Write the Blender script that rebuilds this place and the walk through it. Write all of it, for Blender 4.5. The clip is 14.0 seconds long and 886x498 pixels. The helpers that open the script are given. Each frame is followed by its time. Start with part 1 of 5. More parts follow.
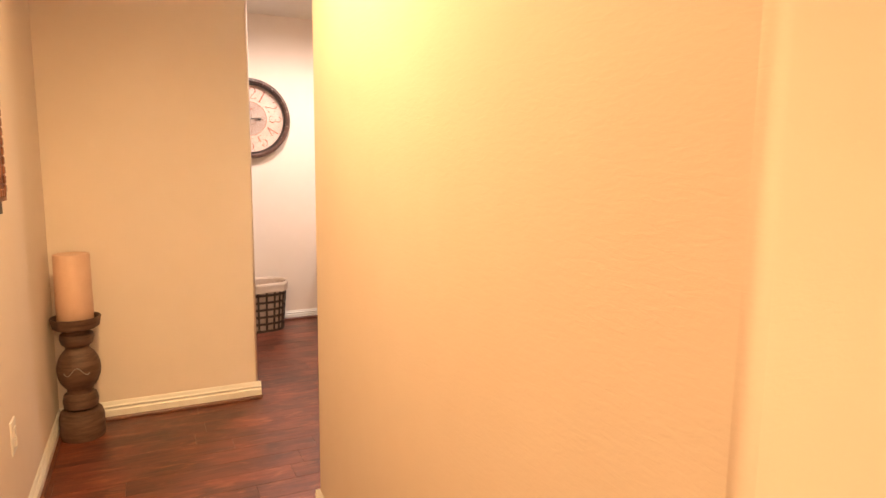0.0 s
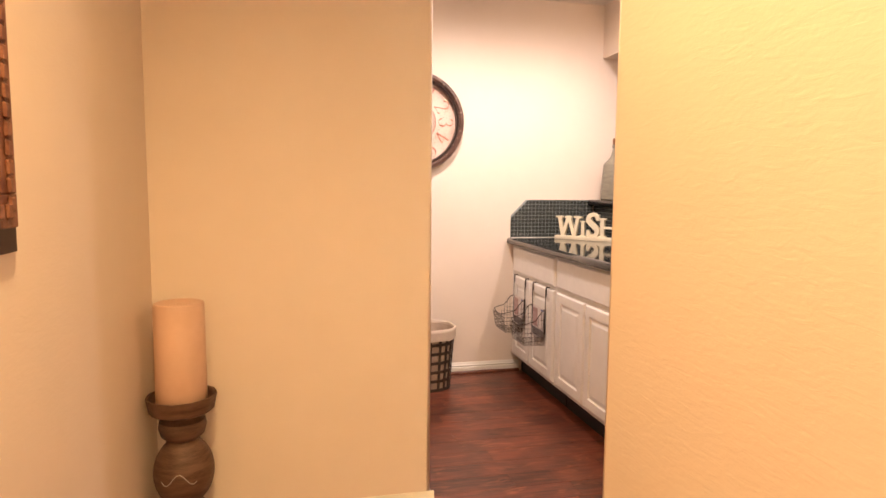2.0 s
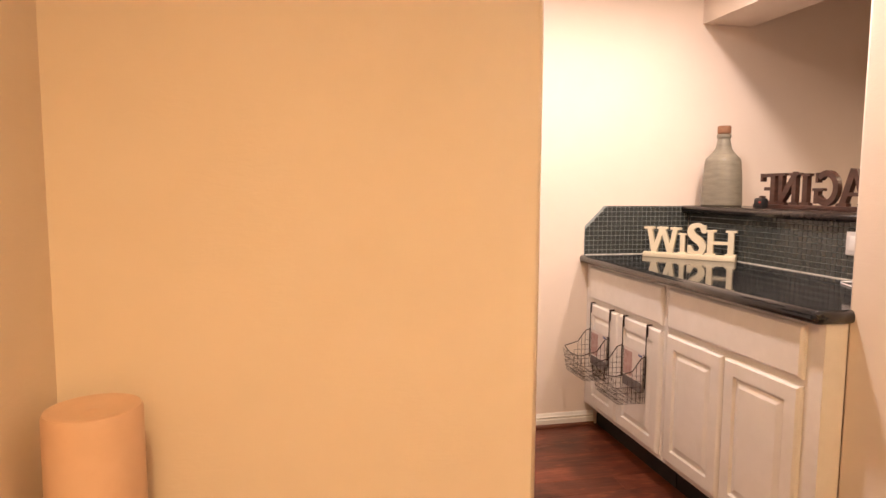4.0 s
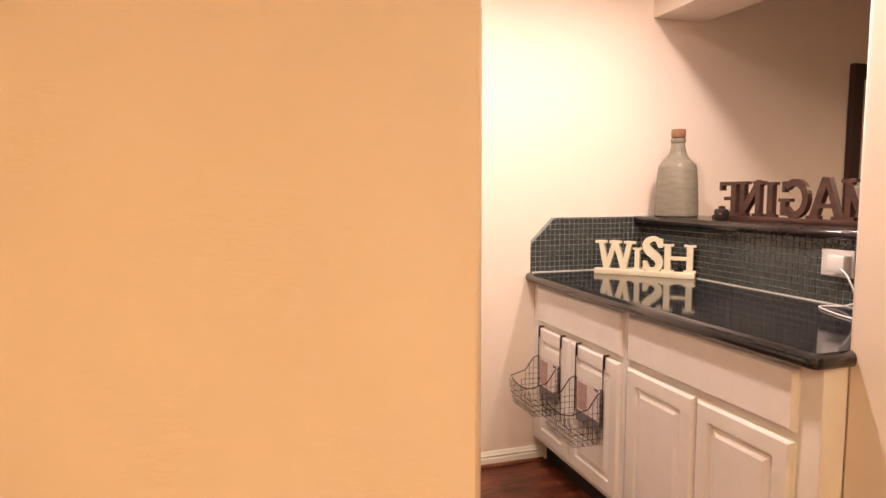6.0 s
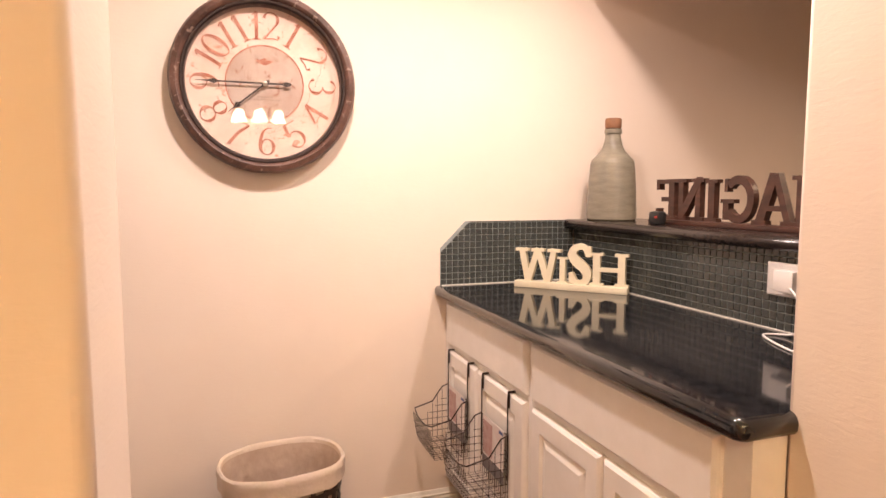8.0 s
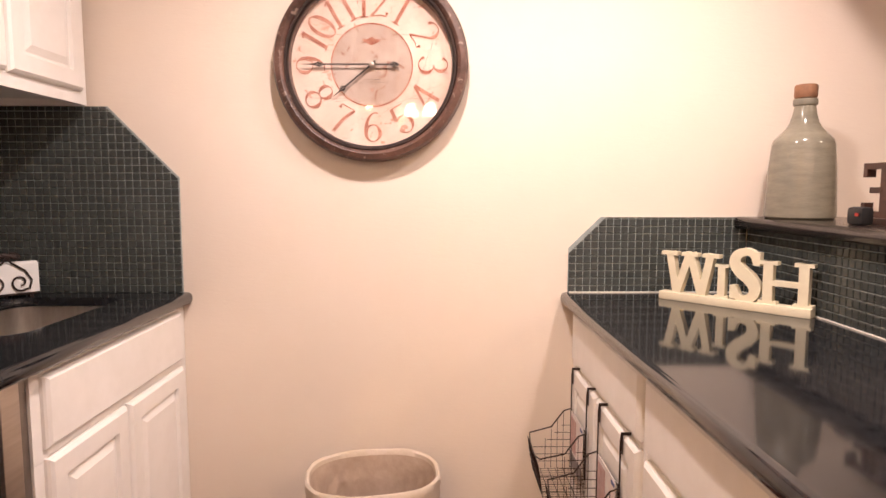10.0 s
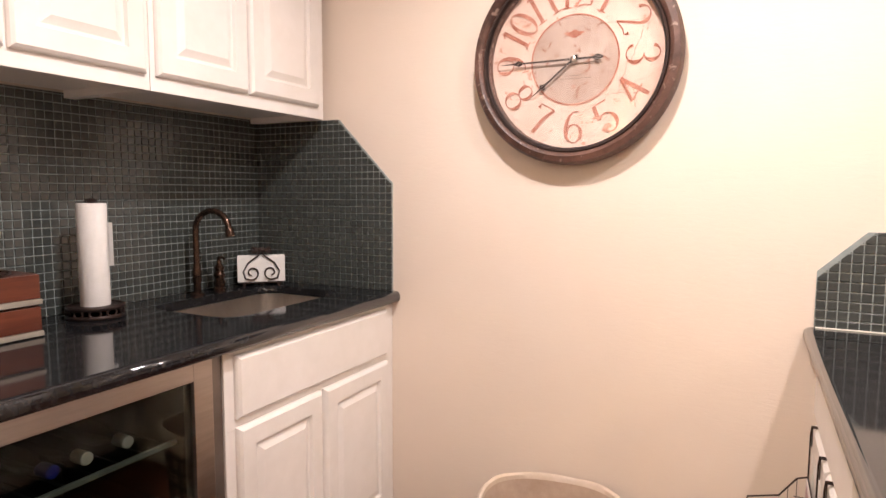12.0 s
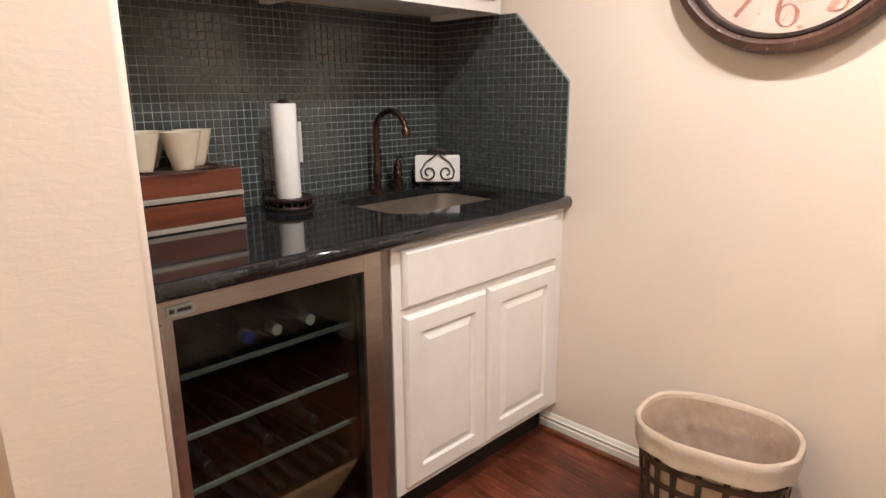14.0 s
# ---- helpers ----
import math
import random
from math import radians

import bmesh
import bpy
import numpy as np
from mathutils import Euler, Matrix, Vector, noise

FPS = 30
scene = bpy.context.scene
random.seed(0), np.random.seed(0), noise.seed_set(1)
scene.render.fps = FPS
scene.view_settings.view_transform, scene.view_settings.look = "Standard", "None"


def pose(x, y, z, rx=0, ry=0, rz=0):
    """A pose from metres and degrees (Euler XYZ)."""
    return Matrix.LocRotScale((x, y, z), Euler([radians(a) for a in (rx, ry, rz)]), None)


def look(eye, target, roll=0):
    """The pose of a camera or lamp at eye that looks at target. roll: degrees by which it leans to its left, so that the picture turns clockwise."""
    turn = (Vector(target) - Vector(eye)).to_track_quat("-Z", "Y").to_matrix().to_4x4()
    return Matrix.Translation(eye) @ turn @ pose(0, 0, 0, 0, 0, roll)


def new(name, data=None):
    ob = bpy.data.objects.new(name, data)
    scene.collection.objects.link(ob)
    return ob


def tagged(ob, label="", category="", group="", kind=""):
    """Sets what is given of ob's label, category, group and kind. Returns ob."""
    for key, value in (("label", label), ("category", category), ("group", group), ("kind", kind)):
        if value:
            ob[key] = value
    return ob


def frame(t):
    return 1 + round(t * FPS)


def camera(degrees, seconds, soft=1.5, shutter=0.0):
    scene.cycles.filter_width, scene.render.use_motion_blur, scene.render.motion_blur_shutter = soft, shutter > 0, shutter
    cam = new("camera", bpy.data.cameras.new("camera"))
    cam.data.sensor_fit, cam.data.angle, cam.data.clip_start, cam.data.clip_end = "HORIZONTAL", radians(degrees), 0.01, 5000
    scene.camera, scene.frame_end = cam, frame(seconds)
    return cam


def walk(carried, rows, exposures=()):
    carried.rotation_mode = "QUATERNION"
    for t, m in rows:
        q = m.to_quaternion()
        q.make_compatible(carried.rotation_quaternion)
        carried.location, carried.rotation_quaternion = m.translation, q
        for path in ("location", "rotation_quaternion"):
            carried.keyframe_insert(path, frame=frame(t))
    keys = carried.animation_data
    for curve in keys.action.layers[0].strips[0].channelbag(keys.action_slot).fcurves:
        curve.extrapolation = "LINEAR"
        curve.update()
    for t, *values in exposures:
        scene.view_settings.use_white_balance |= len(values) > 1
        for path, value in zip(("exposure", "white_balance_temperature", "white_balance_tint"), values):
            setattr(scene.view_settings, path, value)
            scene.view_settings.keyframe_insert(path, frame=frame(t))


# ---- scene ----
cam = camera(71.5, 14.0)
PATH = [
    (0, (0.1, -0.265, 1.305), (0.963, 1.522, 1.039), 0.6),
    (0.5, (0.171, 0.058, 1.325), (0.880, 1.918, 1.103), 0.85),
    (1, (0.141, 0.409, 1.282), (0.755, 2.305, 1.074), 0.75),
    (1.5, (0.145, 0.707, 1.268), (0.658, 2.63, 1.065), 0.5),
    (2, (0.151, 1.004, 1.253), (0.602, 2.942, 1.053), 0.5),
    (2.5, (0.15, 1.282, 1.249), (0.575, 3.226, 1.052), 0.4),
    (3, (0.13, 1.552, 1.247), (0.539, 3.5, 1.053), 0.3),
    (5.5, (0.192, 2.291, 1.264), (0.72, 4.212, 1.084), 0.1),
    (6, (0.277, 2.346, 1.293), (0.878, 4.244, 1.11), -0.1),
    (6.5, (0.418, 2.441, 1.294), (1.084, 4.319, 1.117), -0.0),
    (7, (0.542, 2.516, 1.291), (1.257, 4.376, 1.116), -0.1),
    (9.5, (1.013, 2.857, 1.279), (1.271, 4.83, 1.083), 0.2),
    (10, (1.102, 2.901, 1.265), (1.122, 4.892, 1.072), 0.1),
    (10.5, (1.185, 2.939, 1.26), (0.978, 4.92, 1.08), 0.1),
    (11, (1.272, 3.004, 1.261), (0.84, 4.948, 1.08), 0.1),
    (11.5, (1.346, 3.057, 1.268), (0.664, 4.928, 1.086), 0.1),
    (12, (1.391, 3.094, 1.272), (0.499, 4.874, 1.087), 0.2),
    (12.5, (1.427, 3.134, 1.277), (0.361, 4.812, 1.061), 0.1),
    (13, (1.437, 3.152, 1.278), (0.25, 4.737, 0.998), 0.0),
    (13.5, (1.441, 3.158, 1.278), (0.151, 4.635, 0.886), -0.0),
    (14, (1.437, 3.166, 1.263), (0.074, 4.545, 0.773), -0.4),
]
walk(cam, [(t, look(eye, target, roll)) for t, eye, target, roll in PATH], exposures=((0, 1.25, 6500, 10), (7, 1.25, 6700, 13), (9.5, 1.25, 6350, 12), (11, 1.25, 6080, 10), (14, 1.24, 5630, -2)))

# ---- light ----
world = bpy.data.worlds.new("world")
scene.world = world
world.use_nodes = True
world.node_tree.nodes["Background"].inputs[0].default_value = (0.9, 0.75, 0.6, 1)
world.node_tree.nodes["Background"].inputs[1].default_value = 0.02

CEIL = 2.5


def downlight(x, y, watts, colour, radius=0.05, spread=156, blend=0.9):
    lamp = bpy.data.lights.new("downlight_or_fill", "SPOT")
    lamp.energy, lamp.color, lamp.shadow_soft_size = watts, colour, radius
    lamp.spot_size, lamp.spot_blend = radians(spread), blend
    ob = new("downlight_or_fill", lamp)
    ob.matrix_world = pose(x, y, CEIL - 0.03)
    return ob


# first three follow from shadows and reflections; last two are added to brighten
DOWNLIGHTS = [(1.91, 4.02), (1.05, 4.02), (0.14, 1.37), (0.10, -2.2), (3.60, 3.10)]
downlight(1.91, 4.02, 33, (1.0, 0.83, 0.765), spread=175, blend=0.75)
downlight(1.05, 4.02, 50, (1.0, 0.83, 0.765), spread=175, blend=0.75)
downlight(0.14, 1.37, 62, (1.0, 0.652, 0.305), spread=162, blend=0.8)
# unseen fill lamp behind the walk's start, added to lift the hall walls
downlight(0.10, -2.2, 150, (1.0, 0.645, 0.32), spread=168, blend=0.5)
# fill lamp added out of view to brighten the wall beyond the header
downlight(3.60, 3.10, 85, (1.0, 0.74, 0.50), radius=0.09)

# ---- materials ----


def material(name, base, rough=0.5, metal=0.0, vary=None, scale=8.0, bump=0.0, bump_scale=60.0, stretch=(1, 1, 1), spec=0.5, coat=0.0, island=0.0, detail=6.0, spots=None):
    """Principled surface; vary is a second colour reached through two scales of noise, spots a third in sharp flecks."""
    m = bpy.data.materials.new(name)
    m.use_nodes = True
    nt = m.node_tree
    n, l = nt.nodes, nt.links
    p = n["Principled BSDF"]
    p.inputs["Base Color"].default_value = (*base, 1)
    p.inputs["Roughness"].default_value = rough
    p.inputs["Metallic"].default_value = metal
    p.inputs["Specular IOR Level"].default_value = spec
    p.inputs["Coat Weight"].default_value = coat
    p.inputs["Coat Roughness"].default_value = 0.08
    tc = n.new("ShaderNodeTexCoord")
    mp = n.new("ShaderNodeMapping")
    mp.inputs["Scale"].default_value = stretch
    l.new(tc.outputs["Object"], mp.inputs["Vector"])
    if vary:
        a, b = n.new("ShaderNodeTexNoise"), n.new("ShaderNodeTexNoise")
        a.inputs["Scale"].default_value, b.inputs["Scale"].default_value = scale, scale * 7
        a.inputs["Detail"].default_value = b.inputs["Detail"].default_value = detail
        add = n.new("ShaderNodeMath")
        add.operation = "MULTIPLY_ADD"
        add.inputs[1].default_value = 0.35
        ramp = n.new("ShaderNodeValToRGB")
        ramp.color_ramp.elements[0].position, ramp.color_ramp.elements[1].position = 0.5, 0.85
        ramp.color_ramp.elements[0].color, ramp.color_ramp.elements[1].color = (*base, 1), (*vary, 1)
        l.new(mp.outputs[0], a.inputs["Vector"])
        l.new(mp.outputs[0], b.inputs["Vector"])
        l.new(b.outputs["Fac"], add.inputs[0])
        l.new(a.outputs["Fac"], add.inputs[2])
        l.new(add.outputs[0], ramp.inputs[0])
        last = ramp.outputs[0]
        if island:
            info = n.new("ShaderNodeObjectInfo")
            geo = n.new("ShaderNodeNewGeometry")
            both = n.new("ShaderNodeMath")
            both.operation = "ADD"
            frac = n.new("ShaderNodeMath")
            frac.operation = "FRACT"
            rng = n.new("ShaderNodeMapRange")
            rng.inputs["To Min"].default_value, rng.inputs["To Max"].default_value = 1 - island, 1 + island
            hsv = n.new("ShaderNodeHueSaturation")
            l.new(info.outputs["Random"], both.inputs[0])
            l.new(geo.outputs["Random Per Island"], both.inputs[1])
            l.new(both.outputs[0], frac.inputs[0])
            l.new(frac.outputs[0], rng.inputs["Value"])
            l.new(rng.outputs[0], hsv.inputs["Value"])
            l.new(last, hsv.inputs["Color"])
            last = hsv.outputs[0]
        if spots:
            colour, size, low = spots
            f, g = n.new("ShaderNodeTexNoise"), n.new("ShaderNodeMapRange")
            f.inputs["Scale"].default_value, f.inputs["Detail"].default_value, f.inputs["Distortion"].default_value = size, 8, 0.6
            g.inputs["From Min"].default_value, g.inputs["From Max"].default_value = low, low + 0.06
            mx = n.new("ShaderNodeMix")
            mx.data_type = "RGBA"
            mx.inputs["B"].default_value = (*colour, 1)
            l.new(mp.outputs[0], f.inputs["Vector"])
            l.new(f.outputs["Fac"], g.inputs["Value"])
            l.new(g.outputs[0], mx.inputs["Factor"])
            l.new(last, mx.inputs["A"])
            last = mx.outputs["Result"]
        l.new(last, p.inputs["Base Color"])
    if bump:
        t = n.new("ShaderNodeTexNoise")
        t.inputs["Scale"].default_value, t.inputs["Detail"].default_value = bump_scale, 4
        bp = n.new("ShaderNodeBump")
        bp.inputs["Strength"].default_value, bp.inputs["Distance"].default_value = bump, 0.002
        l.new(mp.outputs[0], t.inputs["Vector"])
        l.new(t.outputs["Fac"], bp.inputs["Height"])
        l.new(bp.outputs[0], p.inputs["Normal"])
    return m


def glow(name, colour, strength):
    m = bpy.data.materials.new(name)
    m.use_nodes = True
    p = m.node_tree.nodes["Principled BSDF"]
    p.inputs["Base Color"].default_value = (*colour, 1)
    p.inputs["Emission Color"].default_value = (*colour, 1)
    p.inputs["Emission Strength"].default_value = strength
    return m


def pane_glass(name, tint=(1, 1, 1), ior=1.45):
    m = bpy.data.materials.new(name)
    m.use_nodes = True
    nt = m.node_tree
    nt.nodes.clear()
    out = nt.nodes.new("ShaderNodeOutputMaterial")
    mix, fr = nt.nodes.new("ShaderNodeMixShader"), nt.nodes.new("ShaderNodeFresnel")
    tr, gl = nt.nodes.new("ShaderNodeBsdfTransparent"), nt.nodes.new("ShaderNodeBsdfGlossy")
    tr.inputs["Color"].default_value = (*tint, 1)
    gl.inputs["Roughness"].default_value = 0.02
    fr.inputs["IOR"].default_value = ior
    for a, b in ((fr.outputs[0], mix.inputs[0]), (tr.outputs[0], mix.inputs[1]), (gl.outputs[0], mix.inputs[2]), (mix.outputs[0], out.inputs[0])):
        nt.links.new(a, b)
    return m




def plaster(name, base, vary):
    """Rolled wall paint over combed plaster: short level ridges, broad faint blotches."""
    m = material(name, base, 0.62, vary=vary, scale=1.5, spec=0.3)
    nt = m.node_tree
    n, l = nt.nodes, nt.links
    tc, last = n.new("ShaderNodeTexCoord"), None
    for squeeze, scale, strength, distance, twist in (((1, 1, 3.6), 26, 0.30, 0.0016, 0.8), ((1, 1, 1.6), 120, 0.22, 0.0008, 0.0)):
        mp, t, bp = n.new("ShaderNodeMapping"), n.new("ShaderNodeTexNoise"), n.new("ShaderNodeBump")
        mp.inputs["Scale"].default_value = squeeze
        t.inputs["Scale"].default_value, t.inputs["Detail"].default_value, t.inputs["Distortion"].default_value = scale, 4, twist
        bp.inputs["Strength"].default_value, bp.inputs["Distance"].default_value = strength, distance
        l.new(tc.outputs["Object"], mp.inputs["Vector"])
        l.new(mp.outputs[0], t.inputs["Vector"])
        l.new(t.outputs["Fac"], bp.inputs["Height"])
        if last:
            l.new(last, bp.inputs["Normal"])
        last = bp.outputs[0]
    l.new(last, n["Principled BSDF"].inputs["Normal"])
    return m


def scraped_wood(name):
    """Dark red-brown hand-scraped board: long grain, cloudy stain, pale worn streaks, slow waves across."""
    m = bpy.data.materials.new(name)
    m.use_nodes = True
    nt = m.node_tree
    n, l = nt.nodes, nt.links
    p = n["Principled BSDF"]
    tc, info = n.new("ShaderNodeTexCoord"), n.new("ShaderNodeObjectInfo")
    shift = n.new("ShaderNodeVectorMath")
    shift.operation = "MULTIPLY_ADD"
    shift.inputs[1].default_value = (0, 0, 37)
    spread = n.new("ShaderNodeCombineXYZ")
    l.new(info.outputs["Random"], spread.inputs[2])
    l.new(spread.outputs[0], shift.inputs[0])
    l.new(tc.outputs["Object"], shift.inputs[2])

    def cloud(stretch, scale, detail, twist=0.0):
        mp, t = n.new("ShaderNodeMapping"), n.new("ShaderNodeTexNoise")
        mp.inputs["Scale"].default_value = stretch
        t.inputs["Scale"].default_value, t.inputs["Detail"].default_value, t.inputs["Distortion"].default_value = scale, detail, twist
        l.new(shift.outputs[0], mp.inputs["Vector"])
        l.new(mp.outputs[0], t.inputs["Vector"])
        return t.outputs["Fac"]

    def ramp(fac, lo, hi, a, b):
        q = n.new("ShaderNodeValToRGB")
        q.color_ramp.elements[0].position, q.color_ramp.elements[1].position = lo, hi
        q.color_ramp.elements[0].color, q.color_ramp.elements[1].color = (*a, 1), (*b, 1)
        l.new(fac, q.inputs[0])
        return q.outputs[0]

    def blend(fac, a, b, how="MIX"):
        q = n.new("ShaderNodeMix")
        q.data_type, q.blend_type = "RGBA", how
        l.new(fac, q.inputs["Factor"])
        l.new(a, q.inputs["A"])
        l.new(b, q.inputs["B"])
        return q.outputs["Result"]

    base = ramp(cloud((0.5, 1.0, 1), 6, 6, 1.0), 0.36, 0.68, (0.040, 0.0115, 0.0075), (0.200, 0.052, 0.026))
    grain = ramp(cloud((1.2, 20, 1), 5, 8, 0.4), 0.35, 0.75, (0.034, 0.0095, 0.006), (0.240, 0.068, 0.034))
    half = n.new("ShaderNodeValue")
    half.outputs[0].default_value = 0.38
    col = blend(half.outputs[0], base, grain)
    wear = ramp(cloud((1.5, 7, 1), 4, 9, 1.4), 0.55, 0.70, (0, 0, 0), (0.6, 0.6, 0.6))
    pale = n.new("ShaderNodeRGB")
    pale.outputs[0].default_value = (0.29, 0.098, 0.048, 1)
    col = blend(wear, col, pale.outputs[0])
    hsv, rng = n.new("ShaderNodeHueSaturation"), n.new("ShaderNodeMapRange")
    rng.inputs["To Min"].default_value, rng.inputs["To Max"].default_value = 0.78, 1.16
    l.new(info.outputs["Random"], rng.inputs["Value"])
    l.new(rng.outputs[0], hsv.inputs["Value"])
    l.new(col, hsv.inputs["Color"])
    l.new(hsv.outputs[0], p.inputs["Base Color"])
    p.inputs["Roughness"].default_value = 0.36
    bp, bq = n.new("ShaderNodeBump"), n.new("ShaderNodeBump")
    bp.inputs["Strength"].default_value, bp.inputs["Distance"].default_value = 0.5, 0.006
    bq.inputs["Strength"].default_value, bq.inputs["Distance"].default_value = 0.35, 0.0012
    l.new(cloud((1.6, 0.7, 1), 9, 2), bp.inputs["Height"])
    l.new(cloud((1.2, 22, 1), 6, 6), bq.inputs["Height"])
    l.new(bp.outputs[0], bq.inputs["Normal"])
    l.new(bq.outputs[0], p.inputs["Normal"])
    return m


WALL = plaster("wall_paint", (0.79, 0.682, 0.582), (0.765, 0.655, 0.550))
CEILING = material("ceiling_paint", (0.80, 0.74, 0.64), 0.8, vary=(0.76, 0.70, 0.60), scale=2, bump=0.3, bump_scale=90, spec=0.2)
TRIM = material("trim_paint", (0.80, 0.77, 0.70), 0.35, vary=(0.76, 0.72, 0.64), scale=5)
CABINET = material("cabinet_paint", (0.84, 0.80, 0.76), 0.35, vary=(0.77, 0.73, 0.68), scale=4, bump=0.05, bump_scale=200)
PLANK = scraped_wood("plank_wood")
SHOE = material("stained_shoe_wood", (0.11, 0.034, 0.016), 0.38, vary=(0.17, 0.058, 0.028), scale=9, stretch=(1, 1, 6))
SUBFLOOR = material("joint_dark", (0.020, 0.008, 0.005), 0.8)
GRANITE = material("black_granite", (0.006, 0.006, 0.007), 0.07, vary=(0.022, 0.022, 0.024), scale=60, spec=0.6)
LEDGE = material("dark_stone", (0.014, 0.010, 0.009), 0.2, vary=(0.035, 0.024, 0.02), scale=50)
TILE = material("glass_tile", (0.041, 0.046, 0.043), 0.17, vary=(0.058, 0.064, 0.059), scale=20, island=0.10, spec=0.6)
GROUT = material("grout", (0.33, 0.36, 0.35), 0.85, vary=(0.25, 0.28, 0.27), scale=30)
BRONZE = material("oiled_bronze", (0.060, 0.040, 0.030), 0.22, 0.85, vary=(0.115, 0.068, 0.048), scale=25)
STEEL = material("brushed_steel", (0.55, 0.50, 0.46), 0.30, 1.0, vary=(0.47, 0.42, 0.38), scale=6, stretch=(1, 1, 14))
DARKSTEEL = material("shaded_steel", (0.30, 0.27, 0.25), 0.4, 0.9, vary=(0.24, 0.21, 0.19), scale=8)
SINK = material("sink_steel", (0.66, 0.62, 0.57), 0.30, 1.0, vary=(0.54, 0.50, 0.46), scale=10, stretch=(8, 1, 1))
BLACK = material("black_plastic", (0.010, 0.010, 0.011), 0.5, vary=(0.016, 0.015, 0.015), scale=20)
WIRE = material("dark_wire", (0.030, 0.020, 0.018), 0.4, 0.6, vary=(0.05, 0.03, 0.025), scale=40)
CERAMIC = material("cream_ceramic", (0.62, 0.55, 0.42), 0.25, vary=(0.55, 0.48, 0.36), scale=12)
GLAZE = material("grey_glaze", (0.25, 0.225, 0.170), 0.13, vary=(0.19, 0.170, 0.130), scale=10, stretch=(1, 1, 5), bump=0.35, bump_scale=22)
CORK = material("cork", (0.27, 0.13, 0.065), 0.75, vary=(0.20, 0.09, 0.045), scale=40, bump=0.4, bump_scale=120)
IVORY = material("ivory_paint", (0.72, 0.65, 0.48), 0.5, vary=(0.66, 0.58, 0.42), scale=12)
ESPRESSO = material("espresso_wood", (0.035, 0.014, 0.010), 0.4, vary=(0.075, 0.030, 0.020), scale=14, stretch=(1, 4, 4))
MAHOGANY = material("mahogany", (0.085, 0.020, 0.010), 0.32, vary=(0.15, 0.040, 0.018), scale=12, stretch=(1, 0.3, 4))
PALEWOOD = material("pale_metal_strip", (0.42, 0.38, 0.32), 0.4, 0.4, vary=(0.36, 0.32, 0.27), scale=20)
PAPER = material("white_paper", (0.82, 0.80, 0.78), 0.9, vary=(0.78, 0.76, 0.73), scale=30, bump=0.3, bump_scale=150)
LINEN = material("linen", (0.54, 0.42, 0.335), 0.85, vary=(0.42, 0.31, 0.23), scale=6, bump=0.6, bump_scale=60)
LINENHEM = material("linen_hem", (0.66, 0.55, 0.46), 0.9, vary=(0.58, 0.48, 0.36), scale=14, bump=0.5, bump_scale=90)
WOVEN = material("woven_metal", (0.060, 0.046, 0.036), 0.42, 0.5, vary=(0.11, 0.085, 0.065), scale=30)
WAX = material("candle_wax", (0.71, 0.485, 0.360), 0.45, vary=(0.66, 0.435, 0.31), scale=6, bump=0.15, bump_scale=25)
CARVED = material("weathered_wood", (0.070, 0.034, 0.020), 0.6, vary=(0.15, 0.080, 0.050), scale=10, stretch=(1, 1, 7), bump=0.5, bump_scale=40)
RIM = material("clock_rim", (0.036, 0.016, 0.011), 0.46, vary=(0.135, 0.066, 0.046), scale=9, bump=0.6, bump_scale=45, detail=9, spots=((0.26, 0.18, 0.14), 42, 0.61))
FACE = material("clock_paper", (0.72, 0.565, 0.475), 0.7, vary=(0.62, 0.43, 0.34), scale=5, detail=9, spots=((0.50, 0.27, 0.19), 30, 0.615))
MEDAL = material("clock_medallion", (0.46, 0.365, 0.305), 0.7, vary=(0.37, 0.26, 0.205), scale=8, detail=9, spots=((0.30, 0.15, 0.10), 34, 0.62))
RUST = material("rust_ink", (0.28, 0.080, 0.045), 0.8, vary=(0.50, 0.24, 0.17), scale=30)
INK = material("dark_ink", (0.030, 0.016, 0.012), 0.5)
GILT = material("carved_gilt", (0.13, 0.043, 0.024), 0.5, 0.1, vary=(0.27, 0.115, 0.065), scale=40, bump=0.6, bump_scale=80)
MATBOARD = material("brown_mat", (0.15, 0.075, 0.038), 0.8, vary=(0.13, 0.064, 0.032), scale=20)
PRINT = material("print_paper", (0.62, 0.50, 0.34), 0.8, vary=(0.56, 0.44, 0.29), scale=10)
SKETCH = material("print_shapes", (0.30, 0.15, 0.075), 0.8, vary=(0.42, 0.26, 0.15), scale=25)
FRAMEDARK = material("dark_frame", (0.038, 0.017, 0.011), 0.55, vary=(0.04, 0.02, 0.015), scale=30)
MIRRORWHITE = material("pale_print", (0.62, 0.60, 0.58), 0.3, vary=(0.55, 0.53, 0.52), scale=4)
PLATE = material("white_plastic", (0.74, 0.70, 0.66), 0.35, vary=(0.70, 0.66, 0.62), scale=20)
BLUE = material("blue_cap", (0.02, 0.03, 0.30), 0.35)
GREY = material("grey_card", (0.16, 0.14, 0.14), 0.7, vary=(0.2, 0.17, 0.17), scale=30)
CARD = material("printed_card", (0.76, 0.72, 0.69), 0.55, vary=(0.68, 0.58, 0.55), scale=25)
RAIL = material("pale_rail", (0.27, 0.29, 0.27), 0.45, 0.2, vary=(0.28, 0.30, 0.28), scale=12)
SHADE = glow("lampshade_glow", (1.0, 0.80, 0.54), 20.0)
LENS = glow("downlight_lens", (1.0, 0.82, 0.6), 12.0)
CLEAR = pane_glass("clear_glass")
SMOKED = pane_glass("smoked_glass", (0.66, 0.70, 0.65), 1.36)

# ---- building helpers ----


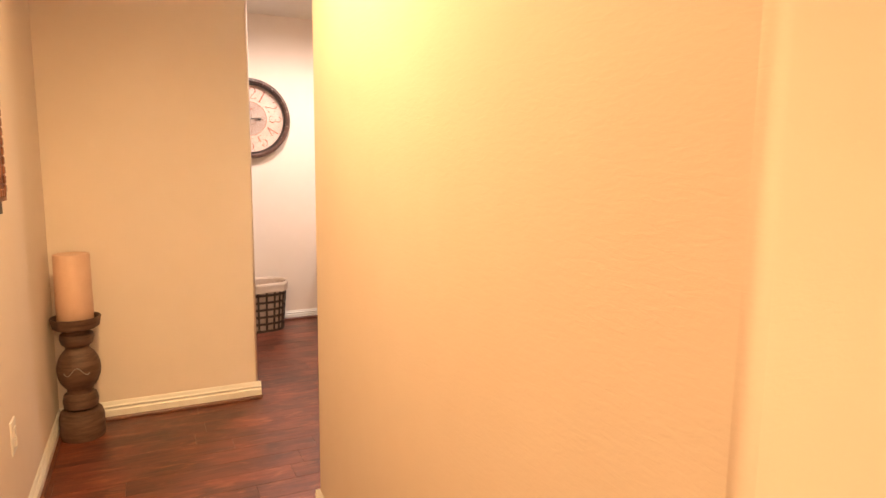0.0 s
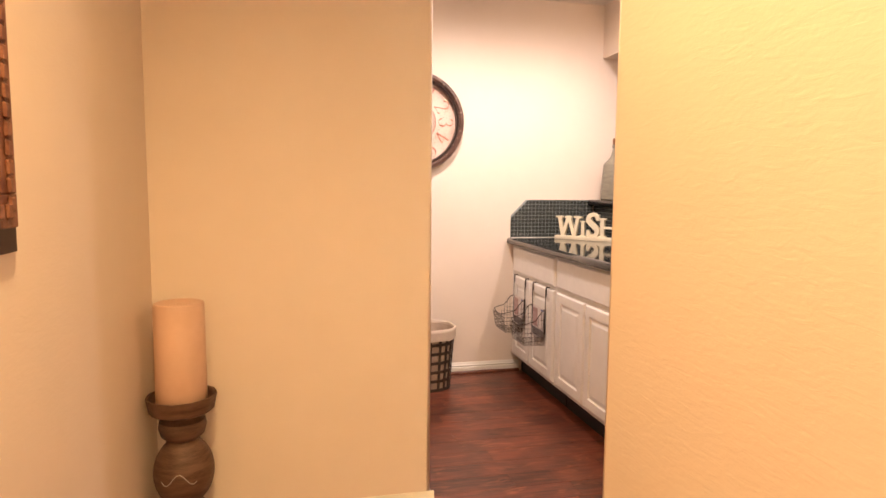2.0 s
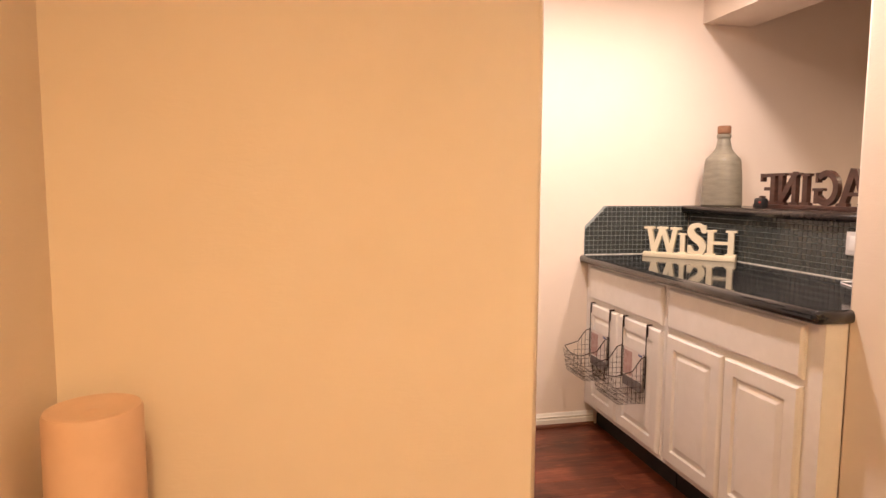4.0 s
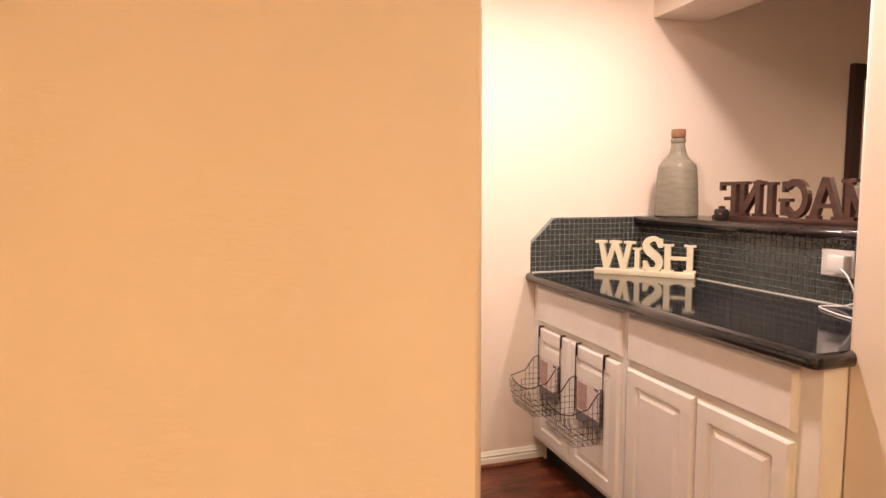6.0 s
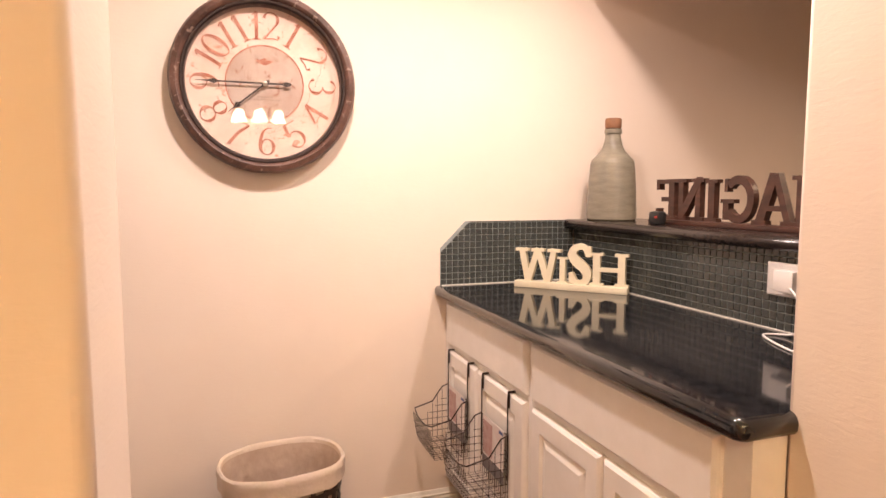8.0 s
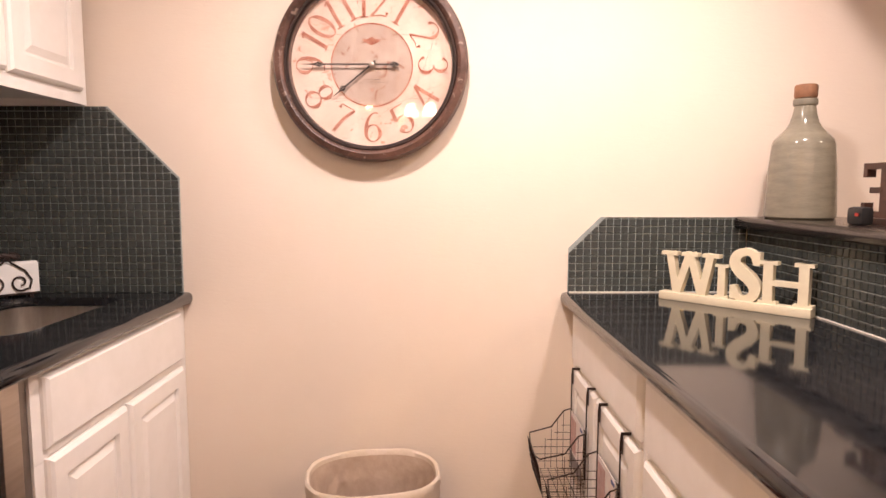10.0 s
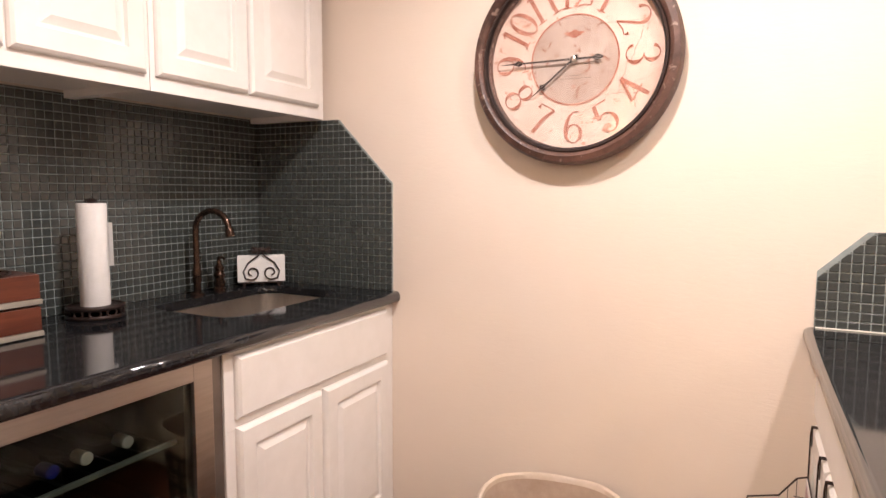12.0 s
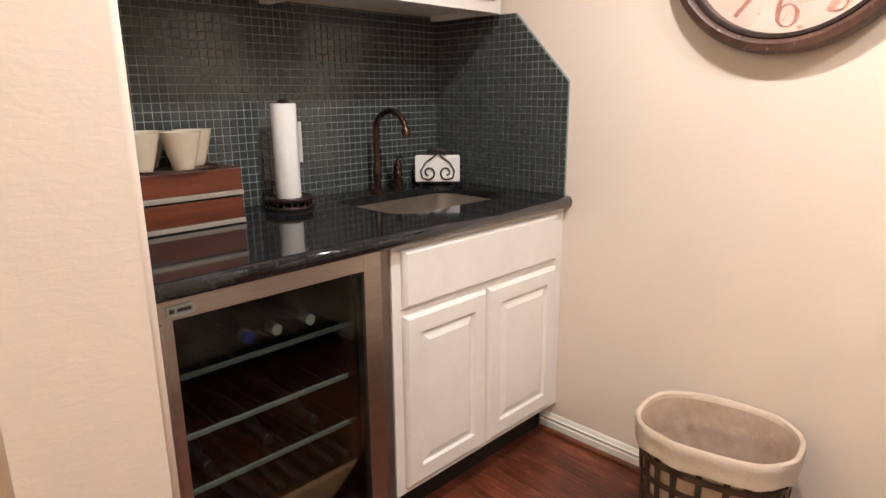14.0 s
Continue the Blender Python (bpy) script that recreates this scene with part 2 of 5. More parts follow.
def finish(bm, name, mat, parent=None, label="", smooth=False):
    bmesh.ops.recalc_face_normals(bm, faces=bm.faces)
    me = bpy.data.meshes.new(name)
    bm.to_mesh(me)
    bm.free()
    me.materials.append(mat)
    if smooth:
        me.polygons.foreach_set("use_smooth", [True] * len(me.polygons))
        me.set_sharp_from_angle(angle=radians(40))
    ob = new(name, me)
    if parent:
        ob.parent = parent
    if label:
        ob["label"] = label
    return ob


def round_only(ob):
    """Smooth shading on curved strips alone; flat faces stay flat."""
    me = ob.data
    me.polygons.foreach_set("use_smooth", [max(abs(c) for c in p.normal) < 0.9999 for p in me.polygons])
    return ob


def part(name, bm, mat, parent, label="", smooth=False):
    return finish(bm, name, mat, parent, label, smooth)


def thing(name, at, label, category, group="", kind=""):
    ob = new(name)
    ob.matrix_world = at
    ob.empty_display_size = 0.05
    return tagged(ob, label, category, group, kind)


def box(x0, y0, z0, x1, y1, z1, bevel=0.0, bm=None, seg=2):
    own = bmesh.new()
    bmesh.ops.create_cube(own, size=1)
    for v in own.verts:
        v.co = ((x0 + x1) / 2 + v.co.x * (x1 - x0), (y0 + y1) / 2 + v.co.y * (y1 - y0), (z0 + z1) / 2 + v.co.z * (z1 - z0))
    if bevel:
        bmesh.ops.bevel(own, geom=list(own.edges), offset=bevel, segments=seg, affect="EDGES", profile=0.6)
    return join(bm, own) if bm else own


def join(bm, other):
    me = bpy.data.meshes.new("tmp")
    other.to_mesh(me)
    other.free()
    bm.from_mesh(me)
    bpy.data.meshes.remove(me)
    return bm


def lathe(profile, n=32, bm=None, sx=1.0, sy=1.0, cap=True):
    bm = bm or bmesh.new()
    rings = []
    for r, z in profile:
        rings.append([bm.verts.new((max(r, 1e-4) * sx * math.cos(2 * math.pi * k / n), max(r, 1e-4) * sy * math.sin(2 * math.pi * k / n), z)) for k in range(n)])
    for a, b in zip(rings, rings[1:]):
        for k in range(n):
            bm.faces.new((a[k], a[(k + 1) % n], b[(k + 1) % n], b[k]))
    if cap:
        bm.faces.new(rings[0][::-1])
        bm.faces.new(rings[-1])
    return bm


def tube(pts, r, n=8, bm=None, closed=False, flat=1.0):
    bm = bm or bmesh.new()
    pts = [Vector(p) for p in pts]
    m = len(pts)
    rings, up = [], None
    for i, p in enumerate(pts):
        d = (pts[(i + 1) % m] - pts[i - 1]) if closed else (pts[min(i + 1, m - 1)] - pts[max(i - 1, 0)])
        d.normalize()
        if up is None:
            up = d.orthogonal().normalized()
        up = (up - d * up.dot(d)).normalized()
        side = d.cross(up)
        rr = r[i] if isinstance(r, (list, tuple)) else r
        rings.append([bm.verts.new(p + up * (rr * math.cos(2 * math.pi * k / n)) + side * (rr * flat * math.sin(2 * math.pi * k / n))) for k in range(n)])
    for i in range(m if closed else m - 1):
        a, b = rings[i], rings[(i + 1) % m]
        for k in range(n):
            bm.faces.new((a[k], a[(k + 1) % n], b[(k + 1) % n], b[k]))
    if not closed:
        bm.faces.new(rings[0][::-1])
        bm.faces.new(rings[-1])
    return bm


def facing(way, plane):
    """Local across, up and out to world, for a front that looks along way."""
    return {"+x": lambda u, v, w: (plane + w, u, v), "-x": lambda u, v, w: (plane - w, u, v), "-y": lambda u, v, w: (u, plane - w, v)}[way]


def panel(to, u0, u1, v0, v1, rings):
    """A front built of nested rectangles: rows of (inset, height)."""
    bm = bmesh.new()
    loops = [[bm.verts.new(to(a, b, w)) for a, b in ((u0 + i, v0 + i), (u1 - i, v0 + i), (u1 - i, v1 - i), (u0 + i, v1 - i))] for i, w in rings]
    for a, b in zip(loops, loops[1:]):
        for k in range(4):
            bm.faces.new((a[k], a[(k + 1) % 4], b[(k + 1) % 4], b[k]))
    bm.faces.new(loops[0][::-1])
    bm.faces.new(loops[-1])
    return bm


DOOR = [(0, 0), (0, 0.007), (0.003, 0.013), (0.010, 0.019), (0.056, 0.019), (0.060, 0.009), (0.067, 0.009), (0.088, 0.018)]
DRAWER = [(0, 0), (0, 0.008), (0.003, 0.013), (0.010, 0.019)]


def prism(outline, z0, z1, holes=(), bm=None):
    """An upright solid from a flat outline in x and y, with holes."""
    bm = bm or bmesh.new()
    edges = []
    for loop in (outline, *holes):
        vs = [bm.verts.new((x, y, z0)) for x, y in loop]
        edges += [bm.edges.new((vs[k], vs[(k + 1) % len(vs)])) for k in range(len(vs))]
    made = bmesh.ops.triangle_fill(bm, use_beauty=True, use_dissolve=False, edges=edges)
    faces = [g for g in made["geom"] if isinstance(g, bmesh.types.BMFace)]
    up = bmesh.ops.extrude_face_region(bm, geom=faces)
    for g in up["geom"]:
        if isinstance(g, bmesh.types.BMVert):
            g.co.z = z1
    return bm


def structure(name, bm, mat, label="", category=""):
    return tagged(finish(bm, name, mat), label, category, kind="structure")


def arc(cx, cy, r, a0, a1, n):
    return [(cx + r * math.cos(radians(a0 + (a1 - a0) * k / n)), cy + r * math.sin(radians(a0 + (a1 - a0) * k / n))) for k in range(n + 1)]


def rounded(x0, y0, x1, y1, r, n=6):
    return arc(x1 - r, y0 + r, r, -90, 0, n) + arc(x1 - r, y1 - r, r, 0, 90, n) + arc(x0 + r, y1 - r, r, 90, 180, n) + arc(x0 + r, y0 + r, r, 180, 270, n)


# ---- the plan ----
FAR = 5.0            # clock wall
LEFT = -0.345        # hall wall with the picture
HALL_END, HALL_EDGE = 3.245, 0.630      # wall behind the candle, and where it stops
NICHE = 3.450        # its back, beside the wine cooler
NEAR, NEAR_END, NEAR_START = 0.645, 1.93, 0.14     # partition beside the hall
RIGHT, JAMB = 1.657, 3.447               # wall at the long counter, start of the opening
BACK = -3.6
FLOOR = -0.022       # level of the boards
TOP = 0.912          # counters
LBACK, LFRONT = -0.40, 0.262
RFRONT, RBACK = 1.530, 2.165
LEDGE_Z = 1.174

structure("wall_north", box(-1.2, FAR, FLOOR, 6.0, FAR + 0.12, CEIL), WALL, "cream painted wall behind the large clock", "wall")
structure("wall_west", box(LEFT - 0.12, BACK, FLOOR, LEFT, HALL_END, CEIL), WALL, "warm cream hall wall with a framed picture", "wall")


def corner_wall(name, x0, y0, x1, y1, r, which, label):
    """Wall block with rounded plaster corners where which says so (se, ne, nw, sw)."""
    out = []
    for key, cx, cy, a in (("se", x1 - r, y0 + r, -90), ("ne", x1 - r, y1 - r, 0), ("nw", x0 + r, y1 - r, 90), ("sw", x0 + r, y0 + r, 180)):
        px, py = (x1 if "e" in key[1] else x0), (y1 if key[0] == "n" else y0)
        out += arc(cx, cy, r, a, a + 90, 6) if key in which else [(px, py)]
    ob = structure(name, prism(out, FLOOR, CEIL), WALL, label, "wall")
    return round_only(ob)


corner_wall("wall_hall_end", -1.2, HALL_END, HALL_EDGE, NICHE, 0.015, ("se", "ne"), "orange-lit cream wall at the end of the hall")
corner_wall("wall_niche_back", -1.2, NICHE, LBACK - 0.006, FAR, 0.002, (), "plain wall behind the sink niche")
_n, _e = NEAR + 0.13, NEAR_START + 0.13
part_outline = (arc(NEAR + 0.02, NEAR_START + 0.02, 0.02, 180, 270, 6) + [(2.4995, NEAR_START), (2.4995, _e), (_n, _e)]
                + arc(_n - 0.02, NEAR_END - 0.02, 0.02, 0, 90, 6) + arc(NEAR + 0.02, NEAR_END - 0.02, 0.02, 90, 180, 6))
partition = structure("wall_partition", prism(part_outline, FLOOR, CEIL), WALL, "cream partition wall with rounded corners", "wall")
round_only(partition)
corner_wall("wall_jamb", RIGHT, 3.235, 2.62, JAMB, 0.012, ("nw", "sw"), "cream wall with a rounded corner beside the counter")
structure("wall_half", box(RBACK + 0.006, JAMB, FLOOR, 2.46, FAR, LEDGE_Z - 0.04), WALL, "low wall behind the counter", "wall")
structure("wall_header", box(2.204, JAMB, 2.144, 2.5, FAR, CEIL), WALL, "cream header above the opening over the counter", "wall")
structure("wall_east_passage", box(2.5, BACK, FLOOR, 2.62, 3.2345, CEIL), WALL, "plain wall closing the passage", "wall")
structure("wall_south", box(LEFT - 0.12, BACK - 0.12, FLOOR, 6.0, BACK, CEIL), WALL, "plain wall behind the start of the walk", "wall")
structure("wall_east", box(6.0, BACK, FLOOR, 6.12, FAR + 0.12, CEIL), WALL, "plain wall of the room beyond", "wall")
structure("ceiling", box(-1.2, BACK - 0.12, CEIL, 6.12, FAR + 0.12, CEIL + 0.1), CEILING, "pale painted ceiling", "ceiling")


# baseboards: a beaded profile swept straight, with a stained shoe moulding at its foot
BOARD = [(0, 0.018), (0.013, 0.018), (0.013, 0.052), (0.009, 0.058), (0.0085, 0.063), (0.012, 0.067), (0.0125, 0.073), (0.008, 0.079), (0.005, 0.090), (0.002, 0.098), (0, 0.099)]
QUARTER = [(0, 0.0005), (0.024, 0.0005), (0.024, 0.006), (0.0225, 0.012), (0.0185, 0.017), (0.0132, 0.0195), (0, 0.0195)]


def swept(prof, x0, y0, x1, y1, nx, ny):
    bm = bmesh.new()
    ends = [[bm.verts.new((x + nx * d, y + ny * d, FLOOR + z)) for d, z in prof] for x, y in ((x0, y0), (x1, y1))]
    k = len(prof)
    for i in range(k):
        bm.faces.new((ends[0][i], ends[0][(i + 1) % k], ends[1][(i + 1) % k], ends[1][i]))
    bm.faces.new(ends[0][::-1])
    bm.faces.new(ends[1])
    return bm


def baseboard(name, x0, y0, x1, y1, nx, ny, tall=1.0):
    prof = [(d, 0.018 + (z - 0.018) * tall) for d, z in BOARD]
    board = structure(name, swept(prof, x0, y0, x1, y1, nx, ny), TRIM, "cream moulded baseboard along the wall", "baseboard")
    part("shoe_moulding", swept(QUARTER, x0, y0, x1, y1, nx, ny), SHOE, board, "red-brown stained shoe moulding")


baseboard("baseboard_clock", 0.17, FAR, 1.63, FAR, 0, -1, 0.74)
baseboard("baseboard_hall_end", LEFT, HALL_END, HALL_EDGE + 0.014, HALL_END, 0, -1)
baseboard("baseboard_hall_edge", HALL_EDGE, HALL_END, HALL_EDGE, NICHE, 1, 0)
baseboard("baseboard_west", LEFT, BACK, LEFT, HALL_END - 0.014, 1, 0)
baseboard("baseboard_partition", NEAR, NEAR_START, NEAR, NEAR_END, -1, 0)
baseboard("baseboard_partition_end", NEAR - 0.014, NEAR_END, NEAR + 0.144, NEAR_END, 0, 1)
baseboard("baseboard_right", RIGHT, 3.221, RIGHT, 3.436, -1, 0)
baseboard("baseboard_right_front", RIGHT - 0.014, 3.235, 2.5, 3.235, 0, -1)

# ---- long counter with two cabinets ----


def base_cabinet(name, way, face, back, y0, y1, doors, drawer, label, open_top=False):
    """Face frame cabinet: body, one wide drawer front, two raised-panel doors, recessed toe kick."""
    to = facing(way, face)
    s = 1 if way == "+x" else -1
    ob = thing(name, pose(face, (y0 + y1) / 2, 0), label, "cabinet", "white base cabinets")
    high = TOP - 0.042
    bm = box(min(face, back), y0, 0.107, max(face, back), y1, 0.66 if open_top else high, 0.002)
    inv = ob.matrix_world.inverted()

    def put(n, bm, mat, lab=""):
        bmesh.ops.transform(bm, matrix=inv, verts=bm.verts)
        return part(n, bm, mat, ob, lab)

    put("body", bm, CABINET)
    if open_top:
        put("top_rail", box(min(face - s * 0.020, face), y0, 0.6605, max(face - s * 0.020, face), y1, high), CABINET)
        for a, q in ((y0, y0 + 0.016), (y1 - 0.016, y1)):
            put("side_panel", box(min(face - s * 0.0205, back), a, 0.6605, max(face - s * 0.0205, back), q, high), CABINET)
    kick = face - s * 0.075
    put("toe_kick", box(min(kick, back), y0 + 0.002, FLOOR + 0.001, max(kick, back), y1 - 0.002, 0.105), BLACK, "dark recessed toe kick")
    put("drawer_front", panel(to, drawer[0], drawer[1], 0.690, 0.856, DRAWER), CABINET)
    for a, b in doors:
        put("door", panel(to, a, b, 0.130, 0.667, DOOR), CABINET)
    return ob


base_cabinet("base_cabinet", "-x", 1.578, RBACK, 4.240, FAR - 0.002, ((4.258, 4.620), (4.628, 4.938)), (4.256, 4.940), "white raised-panel base cabinet holding two wire baskets")
base_cabinet("base_cabinet", "-x", 1.578, RIGHT - 0.001, 3.440, 4.236, ((3.505, 3.853), (3.863, 4.214)), (3.503, 4.216), "white raised-panel base cabinet at the counter's open end")


NOSE = [(0.012, 0.0), (0.005, 0.003), (0.0012, 0.009), (0.0, 0.018), (0.0004, 0.026), (0.004, 0.034), (0.010, 0.0385), (0.016, 0.040)]


def countertop(name, outline, holes, mat, label, z0=TOP - 0.04, kind_of="countertop"):
    """Stone slab with a full bullnose: the outline, counter-clockwise, drawn in by the profile at each height."""
    n = len(outline)
    bm = bmesh.new()

    def drawn_in(d):
        out = []
        for k in range(n):
            p, a, b = Vector(outline[k]), Vector(outline[k - 1]), Vector(outline[(k + 1) % n])
            u, v = (p - a).normalized(), (b - p).normalized()
            nu, nv = Vector((-u.y, u.x)), Vector((-v.y, v.x))
            out.append(p + (nu + nv) * (d / (1 + nu.dot(nv))))
        return out

    rings = [[bm.verts.new((q.x, q.y, z0 + z)) for q in drawn_in(d)] for d, z in NOSE]
    for a, b in zip(rings, rings[1:]):
        for k in range(n):
            bm.faces.new((a[k], a[(k + 1) % n], b[(k + 1) % n], b[k]))
    caps = []
    for ring, z in ((rings[0], z0), (rings[-1], z0 + 0.04)):
        edges = [bm.edges.get((ring[k], ring[(k + 1) % n])) for k in range(n)]
        loops = []
        for hole in holes:
            vs = [bm.verts.new((x, y, z)) for x, y in hole]
            edges += [bm.edges.new((vs[k], vs[(k + 1) % len(vs)])) for k in range(len(vs))]
            loops.append(vs)
        bmesh.ops.triangle_fill(bm, use_beauty=True, use_dissolve=False, edges=edges)
        caps.append(loops)
    for a, b in zip(*caps):
        for k in range(len(a)):
            bm.faces.new((a[k], a[(k + 1) % len(a)], b[(k + 1) % len(a)], b[k]))
    return tagged(round_only(finish(bm, name, mat)), label, kind_of)


DEEP = 0.017         # hidden edges run this far into the walls
countertop("countertop", arc(RFRONT + 0.026, 3.448, 0.026, 180, 270, 6) + [(RIGHT + 0.03, 3.422), (RIGHT + 0.03, JAMB - 0.012), (RBACK + DEEP, JAMB - 0.012), (RBACK + DEEP, FAR + DEEP), (RFRONT, FAR + DEEP)], (), GRANITE,
           "polished black granite countertop on white cabinets")
countertop("bar_ledge", [(2.118, JAMB - DEEP), (2.49, JAMB - DEEP), (2.49, FAR + DEEP), (2.118, FAR + DEEP)], (), LEDGE,
           "dark stone bar ledge on the low wall", LEDGE_Z - 0.04, "ledge")

# ---- sink niche ----
sink_cab = base_cabinet("base_cabinet", "+x", 0.230, LBACK, 4.190, FAR - 0.002, ((4.222, 4.566), (4.578, 4.945)), (4.222, 4.942), "white raised-panel sink cabinet beside the wine cooler", True)
SX0, SX1, SY0, SY1 = -0.268, 0.092, 4.357, 4.895
countertop("countertop", [(LBACK - DEEP, NICHE - DEEP), (LFRONT, NICHE - DEEP), (LFRONT, FAR + DEEP), (LBACK - DEEP, FAR + DEEP)], (rounded(SX0, SY0, SX1, SY1, 0.07),), GRANITE,
           "polished black granite countertop with an undermount sink")


def sink():
    ob = thing("sink", pose((SX0 + SX1) / 2, (SY0 + SY1) / 2, 0.70), "brushed stainless undermount bar sink", "sink")
    bm = bmesh.new()
    cx, cy = (SX0 + SX1) / 2, (SY0 + SY1) / 2
    rows = []
    for grow, z, r in ((-0.0008, 0.180, 0.07), (-0.003, 0.1845, 0.07), (-0.006, 0.183, 0.068), (-0.013, 0.034, 0.066), (-0.020, 0.014, 0.062), (-0.038, 0.003, 0.055), (-0.11, 0.0, 0.03)):
        rows.append([bm.verts.new((x - cx, y - cy, z)) for x, y in rounded(SX0 - grow, SY0 - grow, SX1 + grow, SY1 + grow, r)])
    for a, b in zip(rows, rows[1:]):
        for k in range(len(a)):
            bm.faces.new((a[k], a[(k + 1) % len(a)], b[(k + 1) % len(a)], b[k]))
    bm.faces.new(rows[-1])
    part("basin", bm, SINK, ob, smooth=True)
    part("drain", lathe([(0.04, 0.002), (0.04, 0.006), (0.03, 0.006), (0.025, 0.003)], 24), DARKSTEEL, ob, "round steel drain")
    return ob


sink()


def faucet():
    ob = thing("faucet", pose(-0.315, 4.60, TOP), "oil-rubbed bronze gooseneck bar faucet", "faucet")
    part("base", lathe([(0.024, 0), (0.024, 0.006), (0.013, 0.012), (0.0125, 0.04), (0.0155, 0.048), (0.0155, 0.085), (0.012, 0.098), (0.0108, 0.115)], 20), BRONZE, ob, smooth=True)
    neck = [(0, 0, 0.11), (0, 0, 0.16), (0, 0, 0.21)] + [(0.068 - 0.068 * math.cos(a), 0.02 * (1 - math.cos(a)) / 2, 0.225 + 0.068 * math.sin(a)) for a in np.linspace(0.0, 3.05, 15)]
    part("spout", tube(neck, 0.0105, 12), BRONZE, ob, smooth=True)
    e, d = Vector(neck[-1]), (Vector(neck[-1]) - Vector(neck[-2])).normalized()
    part("nozzle", tube([e - d * 0.005, e + d * 0.004, e + d * 0.022, e + d * 0.026], [0.0125, 0.0155, 0.0155, 0.012], 14), BRONZE, ob, smooth=True)
    return ob


faucet()


def dispenser():
    ob = thing("soap_dispenser", pose(-0.315, 4.70, TOP), "ribbed bronze soap dispenser behind the sink", "dispenser")
    part("body", lathe([(0.022, 0), (0.022, 0.012), (0.017, 0.016), (0.021, 0.032), (0.016, 0.047), (0.021, 0.060), (0.015, 0.074), (0.019, 0.086), (0.009, 0.100), (0.007, 0.112)], 20), BRONZE, ob, smooth=True)
    part("pump", tube([(0, 0, 0.105), (0, 0, 0.122), (0.012, 0, 0.124), (0.03, 0, 0.118)], [0.006, 0.007, 0.005, 0.004], 8), BRONZE, ob, smooth=True)


dispenser()


def spiral(cx, cz, r0, turns, start, way, n=26):
    return [(cx + way * (r0 * (1 - 0.82 * k / n)) * math.cos(start + 2 * math.pi * turns * k / n), cz + (r0 * (1 - 0.82 * k / n)) * math.sin(start + 2 * math.pi * turns * k / n)) for k in range(n + 1)]


def napkin_holder():
    m = pose(-0.292, 4.888, TOP, 0, 0, 44) @ Matrix.Diagonal((1.07, 1.0, 1.10, 1))
    ob = thing("napkin_holder", m, "scrolled dark iron napkin holder in the tiled corner", "napkin holder")
    bm = box(-0.075, -0.025, 0.008, 0.075, 0.025, 0.012)
    for x in (-0.06, 0.06):
        for y in (-0.02, 0.02):
            lathe([(0.006, 0), (0.006, 0.008)], 8, box(x - 0.004, y - 0.004, 0, x + 0.004, y + 0.004, 0.01, bm=bm))
    part("tray", bm, WIRE, ob)
    for y in (-0.024, 0.024):
        bm = bmesh.new()
        for s in (-1, 1):
            sp = spiral(0.030 * s, 0.045, 0.030, 1.5, math.pi, s)
            tube([(s * 0.003, y, 0.118), (s * 0.010, y, 0.105), (s * 0.045, y, 0.080), (s * 0.062, y, 0.05)] + [(x, y, z) for x, z in [(s * 0.055, 0.025)] + [(0.032 * s + 0.026 * s * (1 - 0.035 * k) * math.cos(-0.9 - 0.36 * k), 0.045 + 0.026 * (1 - 0.035 * k) * math.sin(-0.9 - 0.36 * k)) for k in range(20)]], 0.0028, 6, bm)
            tube([(s * 0.003, y, 0.115), (s * 0.015, y, 0.128), (s * 0.030, y, 0.130), (s * 0.036, y, 0.120), (s * 0.026, y, 0.115)], 0.0026, 6, bm)
        for s in (-1, 0, 1):
            leaf = bmesh.new()
            bmesh.ops.create_icosphere(leaf, subdivisions=2, radius=1)
            bmesh.ops.transform(leaf, matrix=Matrix.Translation((s * 0.020, y, 0.124 - 0.004 * abs(s))) @ pose(0, 0, 0, 0, 25 * s, 0) @ Matrix.Diagonal((0.013, 0.0035, 0.007, 1)), verts=leaf.verts)
            join(bm, leaf)
        part("scroll", bm, WIRE, ob, smooth=True)
    napkins = thing("napkins", m @ pose(0, 0, 0.013), "stack of folded white paper napkins in the holder", "napkins")
    for k in range(8):
        y = -0.019 + k * 0.0054
        part("napkin", box(-0.082 + 0.0015 * (k % 3), y, 0, 0.082 - 0.0015 * (k % 2), y + 0.0048, 0.088 + 0.002 * (k % 3), 0.0018), PAPER, napkins)


napkin_holder()


